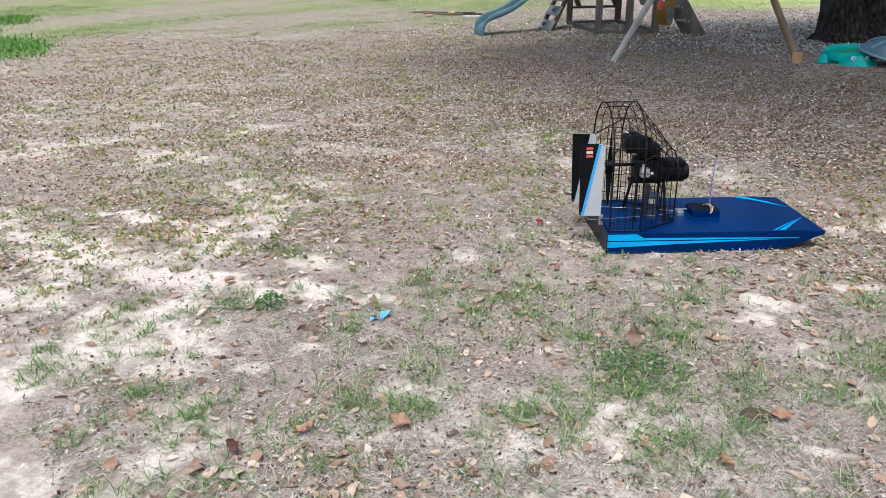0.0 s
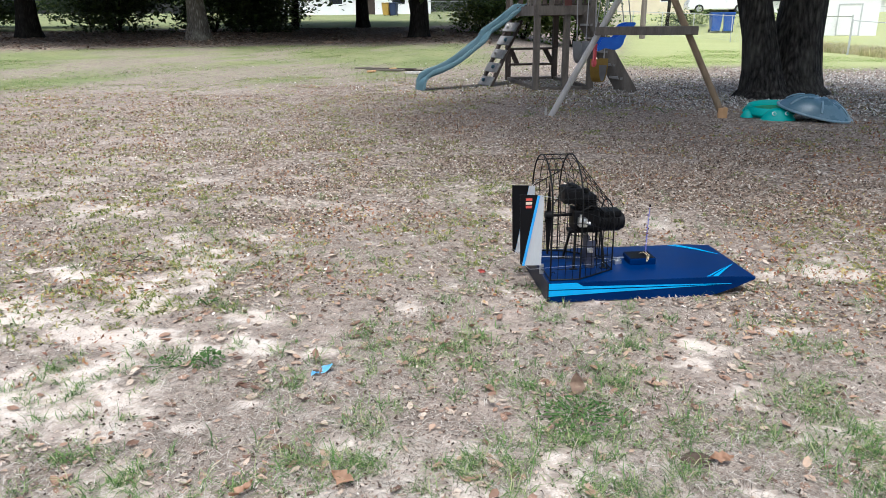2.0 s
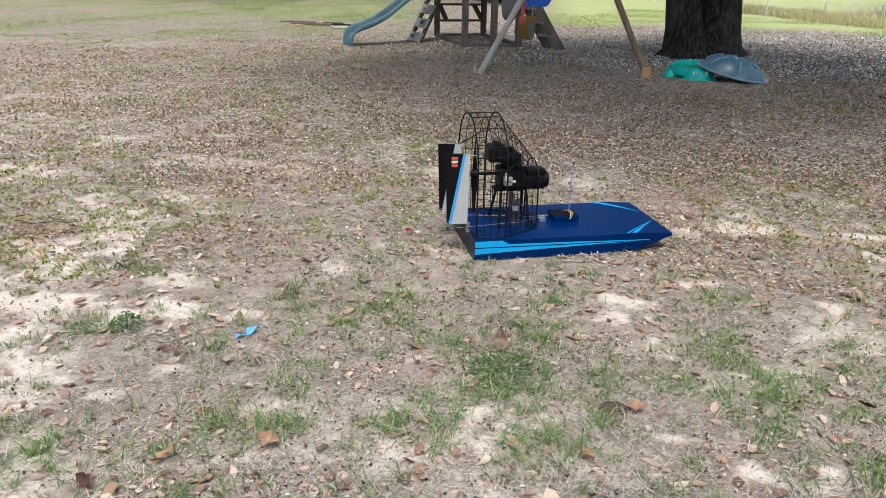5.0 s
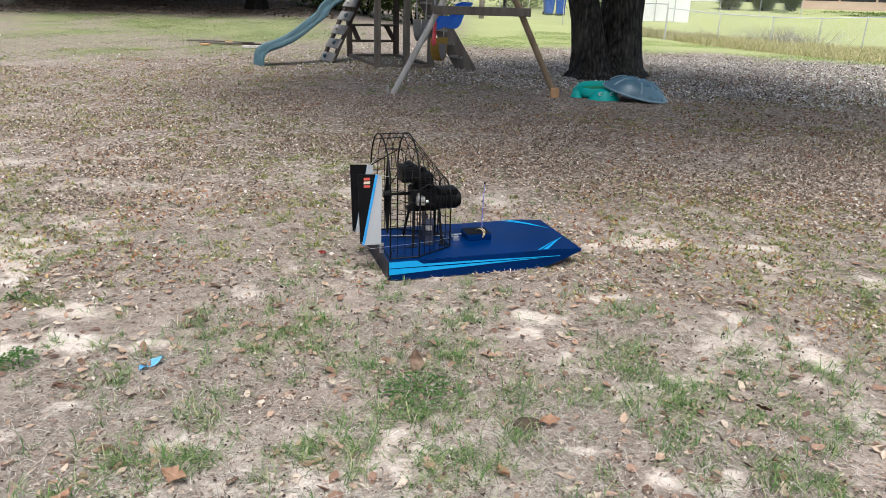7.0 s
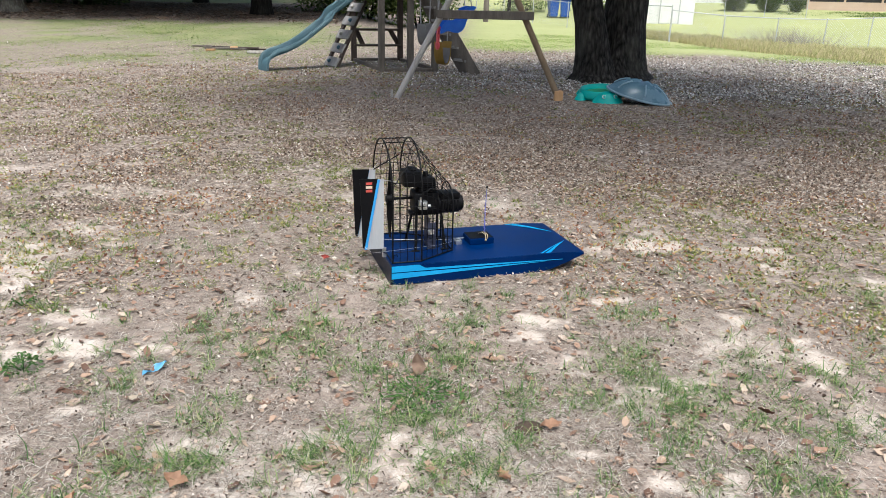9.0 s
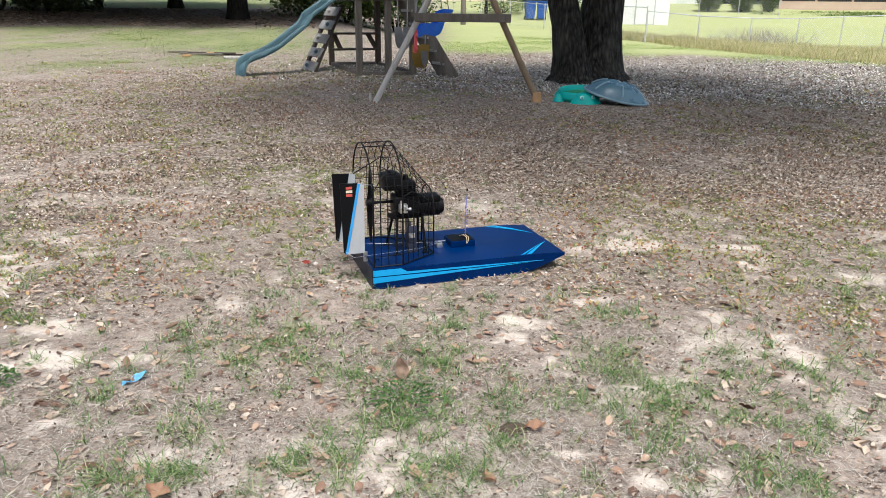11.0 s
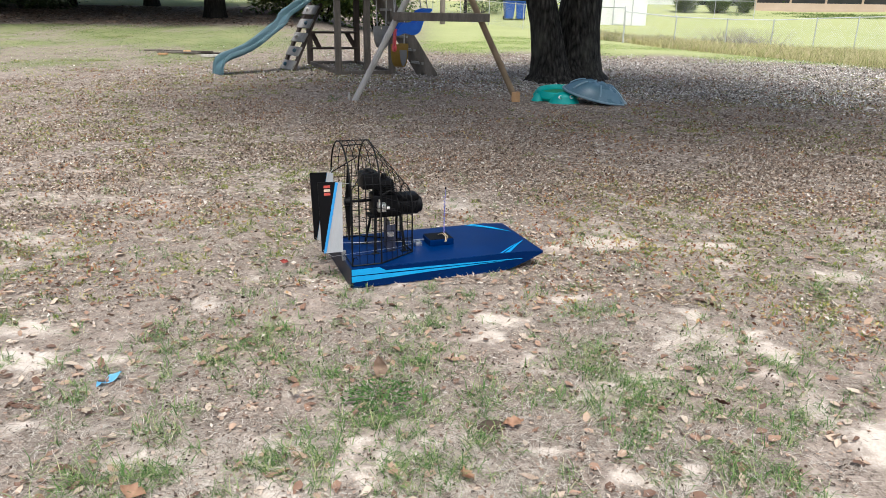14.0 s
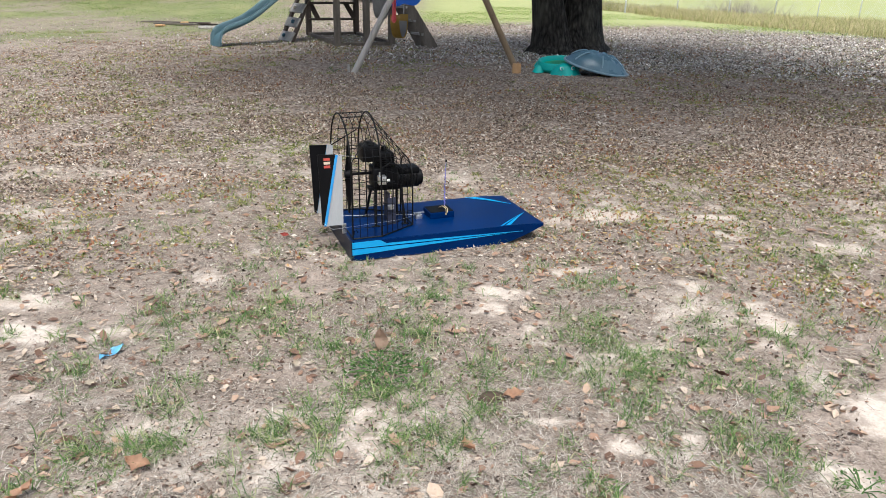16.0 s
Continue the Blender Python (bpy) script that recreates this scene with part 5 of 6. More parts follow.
    stuff("fallen_leaves", V, F, "broadleaf", "scattered dry brown oak leaves on the ground", "leaves")
    # larger leaves lying singly
    x, y, r = sector(380, 1.05, 4.2)
    k = off_boat(x, y) & (vnoise(x, y, 2.1, 3, seed=57) + .5 * RNG.rand(len(x)) > .62)
    x, y = x[k], y[k]
    n = len(x)
    V, F = leaf_arrays(x, y, micro(x, y) + .005, RNG.rand(n) * 6.283, .024 + .034 * RNG.rand(n) ** 1.3, RNG.randn(n) * .25, .05 + .35 * RNG.rand(n), True, .55)
    stuff("broad_leaves", V, F, "broadleaf", "larger tan and orange-brown leaves lying singly on the ground", "leaves")
    x, y, r = sector(560000, 2.9, 19, power=1.05)
    s, g, l = cover(x, y)
    k = (RNG.rand(len(x)) > .8 * sstep(.40, .65, s)) & (RNG.rand(len(x)) < (.25 + .75 * l) * (.35 + .65 * sstep(3.2, 5.0, r)) * (1 - .85 * np.clip(g * 1.6, 0, 1)) * (1 - .65 * np.exp(-((x + .2) / 3.2) ** 2 - ((y - 9.8) / 2.0) ** 2))) & off_boat(x, y) & (RNG.rand(len(x)) < .10 + .9 * sstep(.42, .60, .6 * vnoise(x, y, 1.1, 4, seed=52) + .4 * vnoise(x, y, 5.0, 3, seed=59))) & (RNG.rand(len(x)) > .6 * bleached(x, y))
    x, y, r = x[k], y[k], r[k]
    n = len(x)
    V, F = leaf_arrays(x, y, micro(x, y) + .004, RNG.rand(n) * 6.283, .003 + .016 * RNG.rand(n) ** 2.0 + .0034 * np.minimum(r, 3.5) + .0008 * np.maximum(r - 3.5, 0), RNG.randn(n) * (.4 + .4 * sstep(3.5, 7, r) - .25 * sstep(8, 12, r)), .1 + .6 * RNG.rand(n), False, .55)
    stuff("leaf_litter", V, F, "leaf", "thin brown leaf litter across the yard", "leaves")
    # rust-coloured leaves gathered in loose drifts
    x, y, r = sector(60000, 2.6, 14, power=.95)
    k = (vnoise(x, y, 1.9, 3, seed=58) + .35 * RNG.rand(len(x)) > .76 - .05 * sstep(0, 2, x)) & off_boat(x, y)
    x, y, r = x[k], y[k], r[k]
    n = len(x)
    V, F = leaf_arrays(x, y, micro(x, y) + .006, RNG.rand(n) * 6.283, .004 + .018 * RNG.rand(n) ** 1.6 + .0019 * r, RNG.randn(n) * 1.0, .1 + .6 * RNG.rand(n), False, .5)
    stuff("rust_leaves", V, F, "rustleaf", "rust-orange and yellow fallen leaves in loose drifts", "leaves")
    x, y, r = sector(170000, 6.5, 24, -.62, .5, .8)
    k = RNG.rand(len(x)) < bleached(x, y)
    x, y, r = x[k], y[k], r[k]
    n = len(x)
    V, F = leaf_arrays(x, y, micro(x, y) + .004, RNG.rand(n) * 6.283, .020 + .036 * RNG.rand(n), RNG.randn(n) * .6, .1 + .7 * RNG.rand(n), False, .5)
    stuff("bleached_leaves", V, F, "greyleaf", "bleached grey fallen leaves under the oak", "leaves")
    # broken bits of leaf and bark
    x, y, r = sector(70000, 1.05, 6.0, power=.85)
    s, g, l = cover(x, y)
    k = off_boat(x, y) & (RNG.rand(len(x)) > .7 * sstep(.42, .75, s)) & (RNG.rand(len(x)) < .25 + .75 * sstep(.40, .62, vnoise(x, y, 3.4, 4, seed=56)))
    x, y, r = x[k], y[k], r[k]
    n = len(x)
    V, F = leaf_arrays(x, y, micro(x, y) + .004 + .006 * RNG.rand(n), RNG.rand(n) * 6.283, (.004 + .013 * RNG.rand(n) ** 2.5) * (.8 + .12 * r), RNG.randn(n) * .6, .1 + .6 * RNG.rand(n), False, .6)
    stuff("leaf_crumbs", V, F, "crumb", "broken bits of dry leaf and bark over the soil", "leaf crumbs")
    # litter under the far trees, their shade put into its darker colour
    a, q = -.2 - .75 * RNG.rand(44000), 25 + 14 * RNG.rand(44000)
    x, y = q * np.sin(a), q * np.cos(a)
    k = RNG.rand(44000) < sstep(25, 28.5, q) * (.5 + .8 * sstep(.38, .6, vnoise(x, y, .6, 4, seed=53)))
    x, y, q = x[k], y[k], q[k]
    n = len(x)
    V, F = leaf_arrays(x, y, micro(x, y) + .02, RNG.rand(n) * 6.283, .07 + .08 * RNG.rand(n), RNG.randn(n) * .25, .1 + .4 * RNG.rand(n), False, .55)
    stuff("shade_toned_litter", V, F, "shadeleaf", "leaf litter under the far trees, tree shade in its colour", "leaves")


build_scatter()

# single leaves that stand out, and bits on the ground
LEAVES = [(-.188, 2.085, .085, 75, "tan"), (-.437, 1.938, .062, 20, "pale"), (.223, 1.777, .088, 15, "orange"), (.871, 1.90, .06, 50, "dark"), (.088, 1.543, .075, 12, "orange"),
          (-.764, 2.497, .07, 10, "tan"), (-1.043, 1.117, .075, 15, "pale"), (-1.094, 1.213, .07, 35, "dark"), (-.719, 3.107, .05, 40, "red"), (-1.142, 1.117, .08, 10, "tan"),
          (-.956, 1.331, .085, 18, "orange"), (-.729, 1.444, .085, 25, "orange"), (-.64, 1.224, .07, 15, "tan"), (-1.019, 1.807, .05, 20, "pale"), (-1.805, 2.471, .06, 10, "tan")]
LEAF_LOOK = {"tan": ((.36, .24, .17), (.50, .36, .27), "curled tan-brown fallen oak leaf"), "pale": ((.52, .44, .34), (.66, .58, .47), "pale cream fallen leaf"),
             "orange": ((.38, .21, .125), (.58, .37, .24), "orange-brown fallen oak leaf"), "red": ((.30, .04, .03), (.42, .07, .05), "bright red fallen leaf"), "dark": ((.09, .04, .028), (.16, .075, .05), "dark red-brown curled leaf")}
for key, (dk, lt, _) in LEAF_LOOK.items():
    M["leaf_" + key] = surface("leaf_" + key, dk, lt, 30, .65, 0, 160, .4, .001)


def build_leaf(x, y, size, tilt, look_):
    bm = bmesh.new()
    size, ph, am = size * (1.0 if tilt > 60 else .8), RNG.rand() * 6.28, .15 if tilt > 60 else 1.0
    rows = []
    for i in range(9):
        f = i / 8
        w = size * .27 * math.sin(math.pi * min(1, f * .96 + .02)) ** 1.1 * (1 + .22 * am * math.sin(i * 2.6 + ph))
        zc = size * .25 * (f - .5) ** 2 + size * .04 * math.sin(i * 1.7 + ph)
        rows.append([bm.verts.new((size * (f - .5), w * u * (1 + .25 * am * math.sin(i * 2.1 + 3 * u + ph)) + size * .06 * math.sin(f * 3 + ph), zc + size * .11 * abs(u) ** 1.3 + size * .035 * math.sin(i * 2.3 + u * 4 + ph))) for u in (-1, -.5, 0, .5, 1)])
    for a, c in zip(rows, rows[1:]):
        for k in range(4):
            bm.faces.new((a[k], a[k + 1], c[k + 1], c[k]))
    bmesh.ops.solidify(bm, geom=bm.faces[:], thickness=.0008)
    ob = link_mesh("fallen_leaf", bm, "leaf_" + look_, smooth=60)
    ob.matrix_world = pose(x, y, float(micro(x, y)) + .012 + size * .5 * math.sin(radians(tilt)) * .9, tilt, RNG.rand() * 14, RNG.rand() * 360) if tilt < 60 else \
        pose(x, y, float(micro(x, y)) + size * .42, 8, -80, 84)
    return tagged(ob, LEAF_LOOK[look_][2], "leaf", "single fallen leaves")


for row in LEAVES:
    build_leaf(*row)


def build_litter():
    bm = bmesh.new()
    rows = []
    for i in range(9):
        f = i / 8
        c = Vector((-.052 + .104 * f, .035 * (f - .35) ** 2 + .02 * f, .006 + .016 * f * f))
        rows.append([bm.verts.new(c + Vector((.006 * math.sin(i), u * (.021 - .010 * abs(f - .4)), .007 * math.cos(u * 2.2 + i * .9)))) for u in (-1, -.3, .4, 1)])
    for a, c in zip(rows, rows[1:]):
        for k in range(3):
            bm.faces.new((a[k], a[k + 1], c[k + 1], c[k]))
    bmesh.ops.solidify(bm, geom=bm.faces[:], thickness=.0006)
    ob = link_mesh("plastic_scrap", bm, "litter", smooth=60)
    ob.matrix_world = pose(-1.04, 1.99, float(micro(-1.04, 1.99)) + .002, 0, 0, 12) @ Matrix.Diagonal((.60, .95, 1.15, 1))
    tagged(ob, "crumpled light blue plastic scrap on sand", "litter")


build_litter()


def build_weed(x, y, r, n, label, h=.07, seed=1):
    rng = np.random.RandomState(seed)
    ob = thing("broadleaf_weed", pose(x, y, float(micro(x, y))), label, "weed", "weeds")
    a, d = rng.rand(n) * 6.283, r * rng.rand(n) ** .6
    px, py = d * np.cos(a), d * np.sin(a)
    pz = h * (1 - (d / r) ** 2) * (.3 + .7 * rng.rand(n)) + .008
    V, F = leaf_arrays(px, py, pz, a + rng.randn(n) * .5, .006 + .010 * rng.rand(n), rng.randn(n) * .7, .1 + .4 * rng.rand(n), True, .38)
    lv = new("foliage", np_mesh("foliage", V, F, "weed"))
    lv.parent = ob
    bm = bmesh.new()
    for k in range(9):
        q = rng.rand() * 6.283
        tube(bm, [(0, 0, -.005), (.5 * r * math.cos(q), .5 * r * math.sin(q), h * .5), (.8 * r * math.cos(q), .8 * r * math.sin(q), h * .6)], .0015, 4)
    tagged(part("stem_mass", bm, "weed", ob), kind="stuff")
    return ob


build_weed(-1.46, 1.97, .062, 330, "bushy dark green weed in bare sand", .06, 1)
build_weed(-1.60, 1.92, .075, 130, "low sprawling green weed in bare sand", .025, 2)
build_weed(-.17, 1.93, .12, 620, "low spreading clover-like green weed", .03, 3)
build_weed(-1.78, 2.47, .05, 80, "small green weed sprig", .05, 4)
build_weed(.28, 9.6, .16, 160, "small bright green weed by the swing", .12, 5)
build_weed(-1.36, 9.1, .12, 90, "small green weed under the swing", .08, 6)
build_weed(1.05, 1.42, .07, 70, "broad-leaved green weed on sand", .04, 7)


def build_dug_soil():
    bm = bmesh.new()
    dome_rows(bm, .055, .04, .028, 6, 20, -.004, 1.6, lambda f, a: .008 * math.sin(a * 5 + f * 9) * f)
    ob = link_mesh("soil_clod", bm, "mud", smooth=60)
    ob.matrix_world = pose(.165, 1.79, float(micro(.165, 1.79)))
    tagged(ob, "small dark clod of dug soil", "soil clod")


build_dug_soil()


def build_twig(x, y, ln, rz, label, seed):
    rng = np.random.RandomState(seed)
    bm = bmesh.new()
    pts = [(ln * (k / 6 - .5), ln * .08 * rng.randn(), .008 + .02 * rng.rand()) for k in range(7)]
    tube(bm, pts, .0035, 6, .0012)
    tube(bm, [pts[3], (pts[3][0] + ln * .15, pts[3][1] + ln * .12, .045), (pts[3][0] + ln * .2, pts[3][1] + ln * .2, .035)], .0022, 5, .001)
    ob = link_mesh("fallen_twig", bm, "wooddark" if seed == 3 else "woodtan", smooth=60)
    ob.matrix_world = pose(x, y, float(micro(x, y)), 0, 0, rz)
    return tagged(ob, label, "twig", "twigs")


build_twig(-2.47, 2.88, .30, 15, "dark crooked twig on dry grass", 3)
build_twig(.95, 2.75, .28, -22, "thin grey twig on sandy ground", 5)

# old timbers lying behind the slide
for i, (x0, y0, x1, y1, w, h, mat) in enumerate([(-6.1, 16.15, -5.0, 15.9, .11, .04, "wooddark"), (-6.2, 15.95, -5.2, 15.7, .09, .035, "wood"), (-5.05, 15.35, -4.45, 15.3, .12, .05, "woodpale"), (-6.0, 15.5, -5.8, 15.45, .08, .04, "woodnew"), (-5.6, 15.85, -5.45, 15.9, .10, .07, "woodnew"), (-6.6, 16.25, -6.15, 16.2, .06, .03, "wood"), (-5.3, 16.1, -4.7, 15.75, .07, .03, "wooddark")]):
    z = lie1(x0, y0) + h / 2 - .005
    ob = link_mesh("old_timber", beam(bmesh.new(), (x0, y0, z), (x1, y1, z + .01), w, h, bevel=.006), mat)
    tagged(ob, {"wooddark": "dark rotting timber lying in grass", "wood": "grey weathered plank lying in grass", "woodpale": "pale bleached plank lying in grass", "woodnew": "short orange-tan timber offcut"}[mat], "timber", "old timbers")

# ---------------------------------------------------------------- trees
def trunk_mesh(bm, pts, radii, sides=22, flare=0.0, lobes=5, seed=0):
    rng = np.random.RandomState(seed)
    ph = rng.rand(4) * 6.28
    rings = []
    for i, (p, r) in enumerate(zip(pts, radii)):
        p = Vector(p)
        row = []
        fl = flare * max(0, 1 - i / 3.0)
        for k in range(sides):
            a = 2 * math.pi * k / sides
            rr = r * (1 + .05 * math.sin(3 * a + ph[0] + i * .4) + .035 * math.sin(7 * a + ph[1] - i * .5) + fl * (.5 + .5 * math.sin(lobes * a + ph[2])))
            row.append(bm.verts.new((p.x + rr * math.cos(a), p.y + rr * math.sin(a), p.z)))
        rings.append(row)
    for a, c in zip(rings, rings[1:]):
        for k in range(sides):
            bm.faces.new((a[k], a[(k + 1) % sides], c[(k + 1) % sides], c[k]))
    bm.faces.new(rings[-1])
    return bm


def crown_arrays(rng, centre, radii, clumps, per, leaf, low=-.9, spread=.55):
    """Leaves in uneven clumps on the shell and inside of an ellipsoid."""
    c, R = np.array(centre, float), np.array(radii, float)
    u = rng.randn(clumps, 3)
    u /= np.linalg.norm(u, axis=1)[:, None]
    u[:, 2] = np.where(u[:, 2] < low, -u[:, 2], u[:, 2])
    rad = .45 + .6 * rng.rand(clumps) ** .6
    P = c + u * R * rad[:, None]
    size = spread * (.6 + .8 * rng.rand(clumps))
    n = np.repeat(np.arange(clumps), per)
    q = P[n] + rng.randn(len(n), 3) * (size[n])[:, None] * np.array([1, 1, .55])
    sz = leaf * (.6 + .8 * rng.rand(len(n)))
    return leaf_arrays(q[:, 0], q[:, 1], q[:, 2], rng.rand(len(n)) * 6.283, sz, rng.randn(len(n)) * .7, .1 + .3 * rng.rand(len(n)), False, .55)


def build_tree(name, x, y, trunks, crown, label, bark="oakbark", seed=1, limbs=6, leafmat="crown"):
    """trunks: lists of (points, radii); crown: (centre, radii, clumps, leaves a clump, leaf size)."""
    rng = np.random.RandomState(seed)
    z = lie1(x, y)
    ob = thing(name, pose(x, y, z), label, "tree")
    for i, (pts, radii, flare) in enumerate(trunks):
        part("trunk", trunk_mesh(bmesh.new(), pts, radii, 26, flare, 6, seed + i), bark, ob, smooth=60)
    c, R = Vector(crown[0]), crown[1]
    for k in range(limbs):
        a = 2 * math.pi * (k + rng.rand() * .6) / limbs
        src = Vector(trunks[k % len(trunks)][0][-1]) - Vector((0, 0, .3))
        tip = c + Vector((R[0] * .8 * math.cos(a), R[1] * .8 * math.sin(a), R[2] * (rng.rand() - .45)))
        mid = src.lerp(tip, .45) + Vector((0, 0, .5))
        bm = bmesh.new()
        tube(bm, [src, src.lerp(mid, .5) + Vector((0, 0, .2)), mid, mid.lerp(tip, .5) + Vector((0, 0, .1)), tip], trunks[k % len(trunks)][1][-1] * .55, 8, .03)
        part("limb", bm, bark, ob, smooth=60)
    V, F = crown_arrays(rng, crown[0], crown[1], *crown[2:5], **(crown[5] if len(crown) > 5 else {}))
    cr = new("crown", np_mesh("crown", V, F, leafmat))
    cr.parent = ob
    return ob


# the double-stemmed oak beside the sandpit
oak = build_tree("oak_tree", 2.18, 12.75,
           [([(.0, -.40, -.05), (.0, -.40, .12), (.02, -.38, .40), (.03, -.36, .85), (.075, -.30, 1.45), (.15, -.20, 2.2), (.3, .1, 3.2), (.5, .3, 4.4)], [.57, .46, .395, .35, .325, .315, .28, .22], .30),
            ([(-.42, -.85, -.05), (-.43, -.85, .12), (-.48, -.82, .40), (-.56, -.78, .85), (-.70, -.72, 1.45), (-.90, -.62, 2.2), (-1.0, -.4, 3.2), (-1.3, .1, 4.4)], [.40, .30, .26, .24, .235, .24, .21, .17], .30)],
           # unseen crown, set well forward of the stems to throw shade on the yard
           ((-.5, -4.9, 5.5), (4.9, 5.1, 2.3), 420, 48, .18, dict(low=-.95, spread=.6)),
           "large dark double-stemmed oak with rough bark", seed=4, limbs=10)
def hang_branch(tree, at, ln, n, seed):
    """A drooping leafy twig of the oak's outer limbs; places in the tree's own frame."""
    rng = np.random.RandomState(seed)
    p = Vector(at)
    bm = bmesh.new()
    tube(bm, [p + Vector((0, 0, 1.6)), p + Vector((ln * .4, 0, .9)), p + Vector((ln, .1, .25))], .02, 6, .006)
    br = part("hanging_branch", bm, "oakbark", tree, smooth=60)
    f = rng.rand(n)
    q = np.stack([p.x + ln * f + rng.randn(n) * .3, p.y + rng.randn(n) * .3, p.z + .9 - .6 * f + rng.randn(n) * .22], -1)
    V, F = leaf_arrays(q[:, 0], q[:, 1], q[:, 2], rng.rand(n) * 6.283, .06 + .05 * rng.rand(n), rng.randn(n) * .7, .1 + .3 * rng.rand(n), False, .5)
    lv = new("foliage", np_mesh("foliage", V, F, "crown"))
    lv.parent = br


hang_branch(oak, (2.0, 1.2, 1.45), 1.6, 420, 3)
hang_branch(oak, (3.6, 2.0, 1.75), 1.4, 300, 5)
# trees and undergrowth at the back
build_tree("oak_tree", -8.8, 28.7, [([(0, 0, -.1), (0, 0, .3), (.02, 0, .9), (-.06, 0, 1.7), (-.1, 0, 3), (-.2, 0, 4.5)], [.42, .36, .34, .38, .42, .36], .25)],
           ((-1.5, .3, 5.4), (8, 7.2, 3.9), 500, 100, .24, dict(low=-.95, spread=.6)), "dark oak trunk with low hanging foliage", "shadebark", seed=8)
build_tree("oak_tree", -14.5, 37.2, [([(0, 0, -.1), (0, 0, .4), (.0, 0, 1.2), (0, 0, 2.2), (-.1, 0, 4.5)], [.4, .33, .31, .3, .26], .2)],
           ((-2, -.5, 5.4), (8, 7, 3.6), 430, 95, .24, dict(low=-.9, spread=.6)), "dark slim oak at the shaded yard edge", "shadebark", seed=9)
build_tree("oak_tree", -16.5, 25.05, [([(0, 0, -.1), (0, 0, .25), (.02, 0, .7), (-.03, 0, 1.4), (-.1, 0, 3), (-.2, 0, 5)], [.5, .38, .34, .32, .3, .24], .35)],
           ((.0, .4, 5.8), (8.5, 7.2, 3.3), 430, 95, .24, dict(low=-.9, spread=.6)), "pale grey-barked tree with flared foot", "palebark", seed=10)
build_tree("oak_tree", -23.7, 24.4, [([(0, 0, -.1), (0, 0, .3), (.02, 0, .9), (.05, 0, 1.8), (.1, 0, 3.2), (.2, 0, 5)], [.5, .40, .36, .34, .32, .26], .3)],
           ((0, -1.5, 5.4), (6.5, 6, 3.2), 330, 90, .24, dict(low=-.9, spread=.6)), "dark oak trunk at the shaded yard corner", "shadebark", seed=12)
build_tree("oak_tree", -16.9, 34.2, [([(0, 0, -.1), (0, 0, .5), (.05, 0, 1.4), (.1, 0, 3.5)], [.2, .17, .16, .13], .2)],
           ((0, -1.5, 4.6), (5.5, 5, 3.2), 260, 40, .2, dict(low=-.9, spread=.55)), "thin dark tree in undergrowth", "shadebark", seed=11, limbs=4)


def build_shrub(x, y, R, clumps, per, leaf, label, seed, mat="crown", name="shrub", spread=.35):
    rng = np.random.RandomState(seed)
    ob = thing(name, pose(x, y, lie1(x, y)), label, "shrub", "shrubs")
    bm = bmesh.new()
    for k in range(7):
        a = 2 * math.pi * k / 7 + rng.rand()
        tube(bm, [(0, 0, -.1), (R[0] * .3 * math.cos(a), R[1] * .3 * math.sin(a), R[2] * .8), (R[0] * .6 * math.cos(a), R[1] * .6 * math.sin(a), R[2] * 1.5)], .04, 6, .01)
    tagged(part("stem_mass", bm, "oakbark", ob, smooth=60), kind="stuff")
    V, F = crown_arrays(rng, (0, 0, R[2] * .95), R, clumps, per, leaf, spread=spread)
    V[:, 2] = np.maximum(V[:, 2], .02)
    lv = new("foliage", np_mesh("foliage", V, F, mat))
    lv.parent = ob
    return ob


for i, (x, y, rx, rz, cl) in enumerate([(-19.2, 30.5, 2.0, 1.6, 130), (-17.6, 31.2, 1.7, 1.9, 130), (-16.9, 31.0, 1.3, 1.5, 100), (-23.2, 29.0, 1.7, 1.5, 100), (-18.4, 34.5, 2.2, 2.2, 130),
                                        (-24.5, 30.5, 2.4, 2.0, 120), (-28.0, 33.0, 3.0, 2.6, 130), (-29.5, 27.8, 2.2, 1.6, 100), (-32.5, 30.5, 2.6, 2.0, 100)]):
    build_shrub(x, y, (rx, rx * .8, rz), cl, 54, .2, "dark green shady undergrowth bush", 60 + i)
for i, (x, y, rx, rz, cl) in enumerate([(-5.0, 31.5, 1.6, 1.0, 100), (-2.9, 31.0, 1.5, 1.1, 100), (-6.9, 32.0, 1.1, .7, 60)]):
    build_shrub(x, y, (rx, rx * .8, rz), cl, 50, .17, "mid green leafy bush behind the play tower", 160 + i, "shrub")
for x, y, rx, rz, s in ((15.2, 47.6, .72, .80, 1), (17.0, 46.9, .62, .62, 2), (18.45, 46.4, .32, .74, 3)):
    build_shrub(x, y, (rx, rx, rz), 700, 18, .085, "clipped round green garden shrub", 80 + s, "shrub", "round_shrub", .09)
build_shrub(2.3, 47.0, (1.6, 1.0, .35), 60, 26, .14, "low green hedge behind the fence", 90, "shrub")
build_shrub(6.2, 45.8, (.9, .6, .45), 50, 26, .14, "low green hedge behind the fence", 91, "shrub")
build_tree("pine_tree", 1.2, 44.0, [([(0, 0, -.1), (0, 0, .6), (.05, 0, 2), (.1, 0, 4)], [.10, .085, .08, .06], .2)], ((0, 0, 3.6), (2.3, 2, 1.7), 90, 26, .16, dict(low=-.9, spread=.3)),
           "small pine with drooping green needles", seed=15, limbs=5, leafmat="shrub")

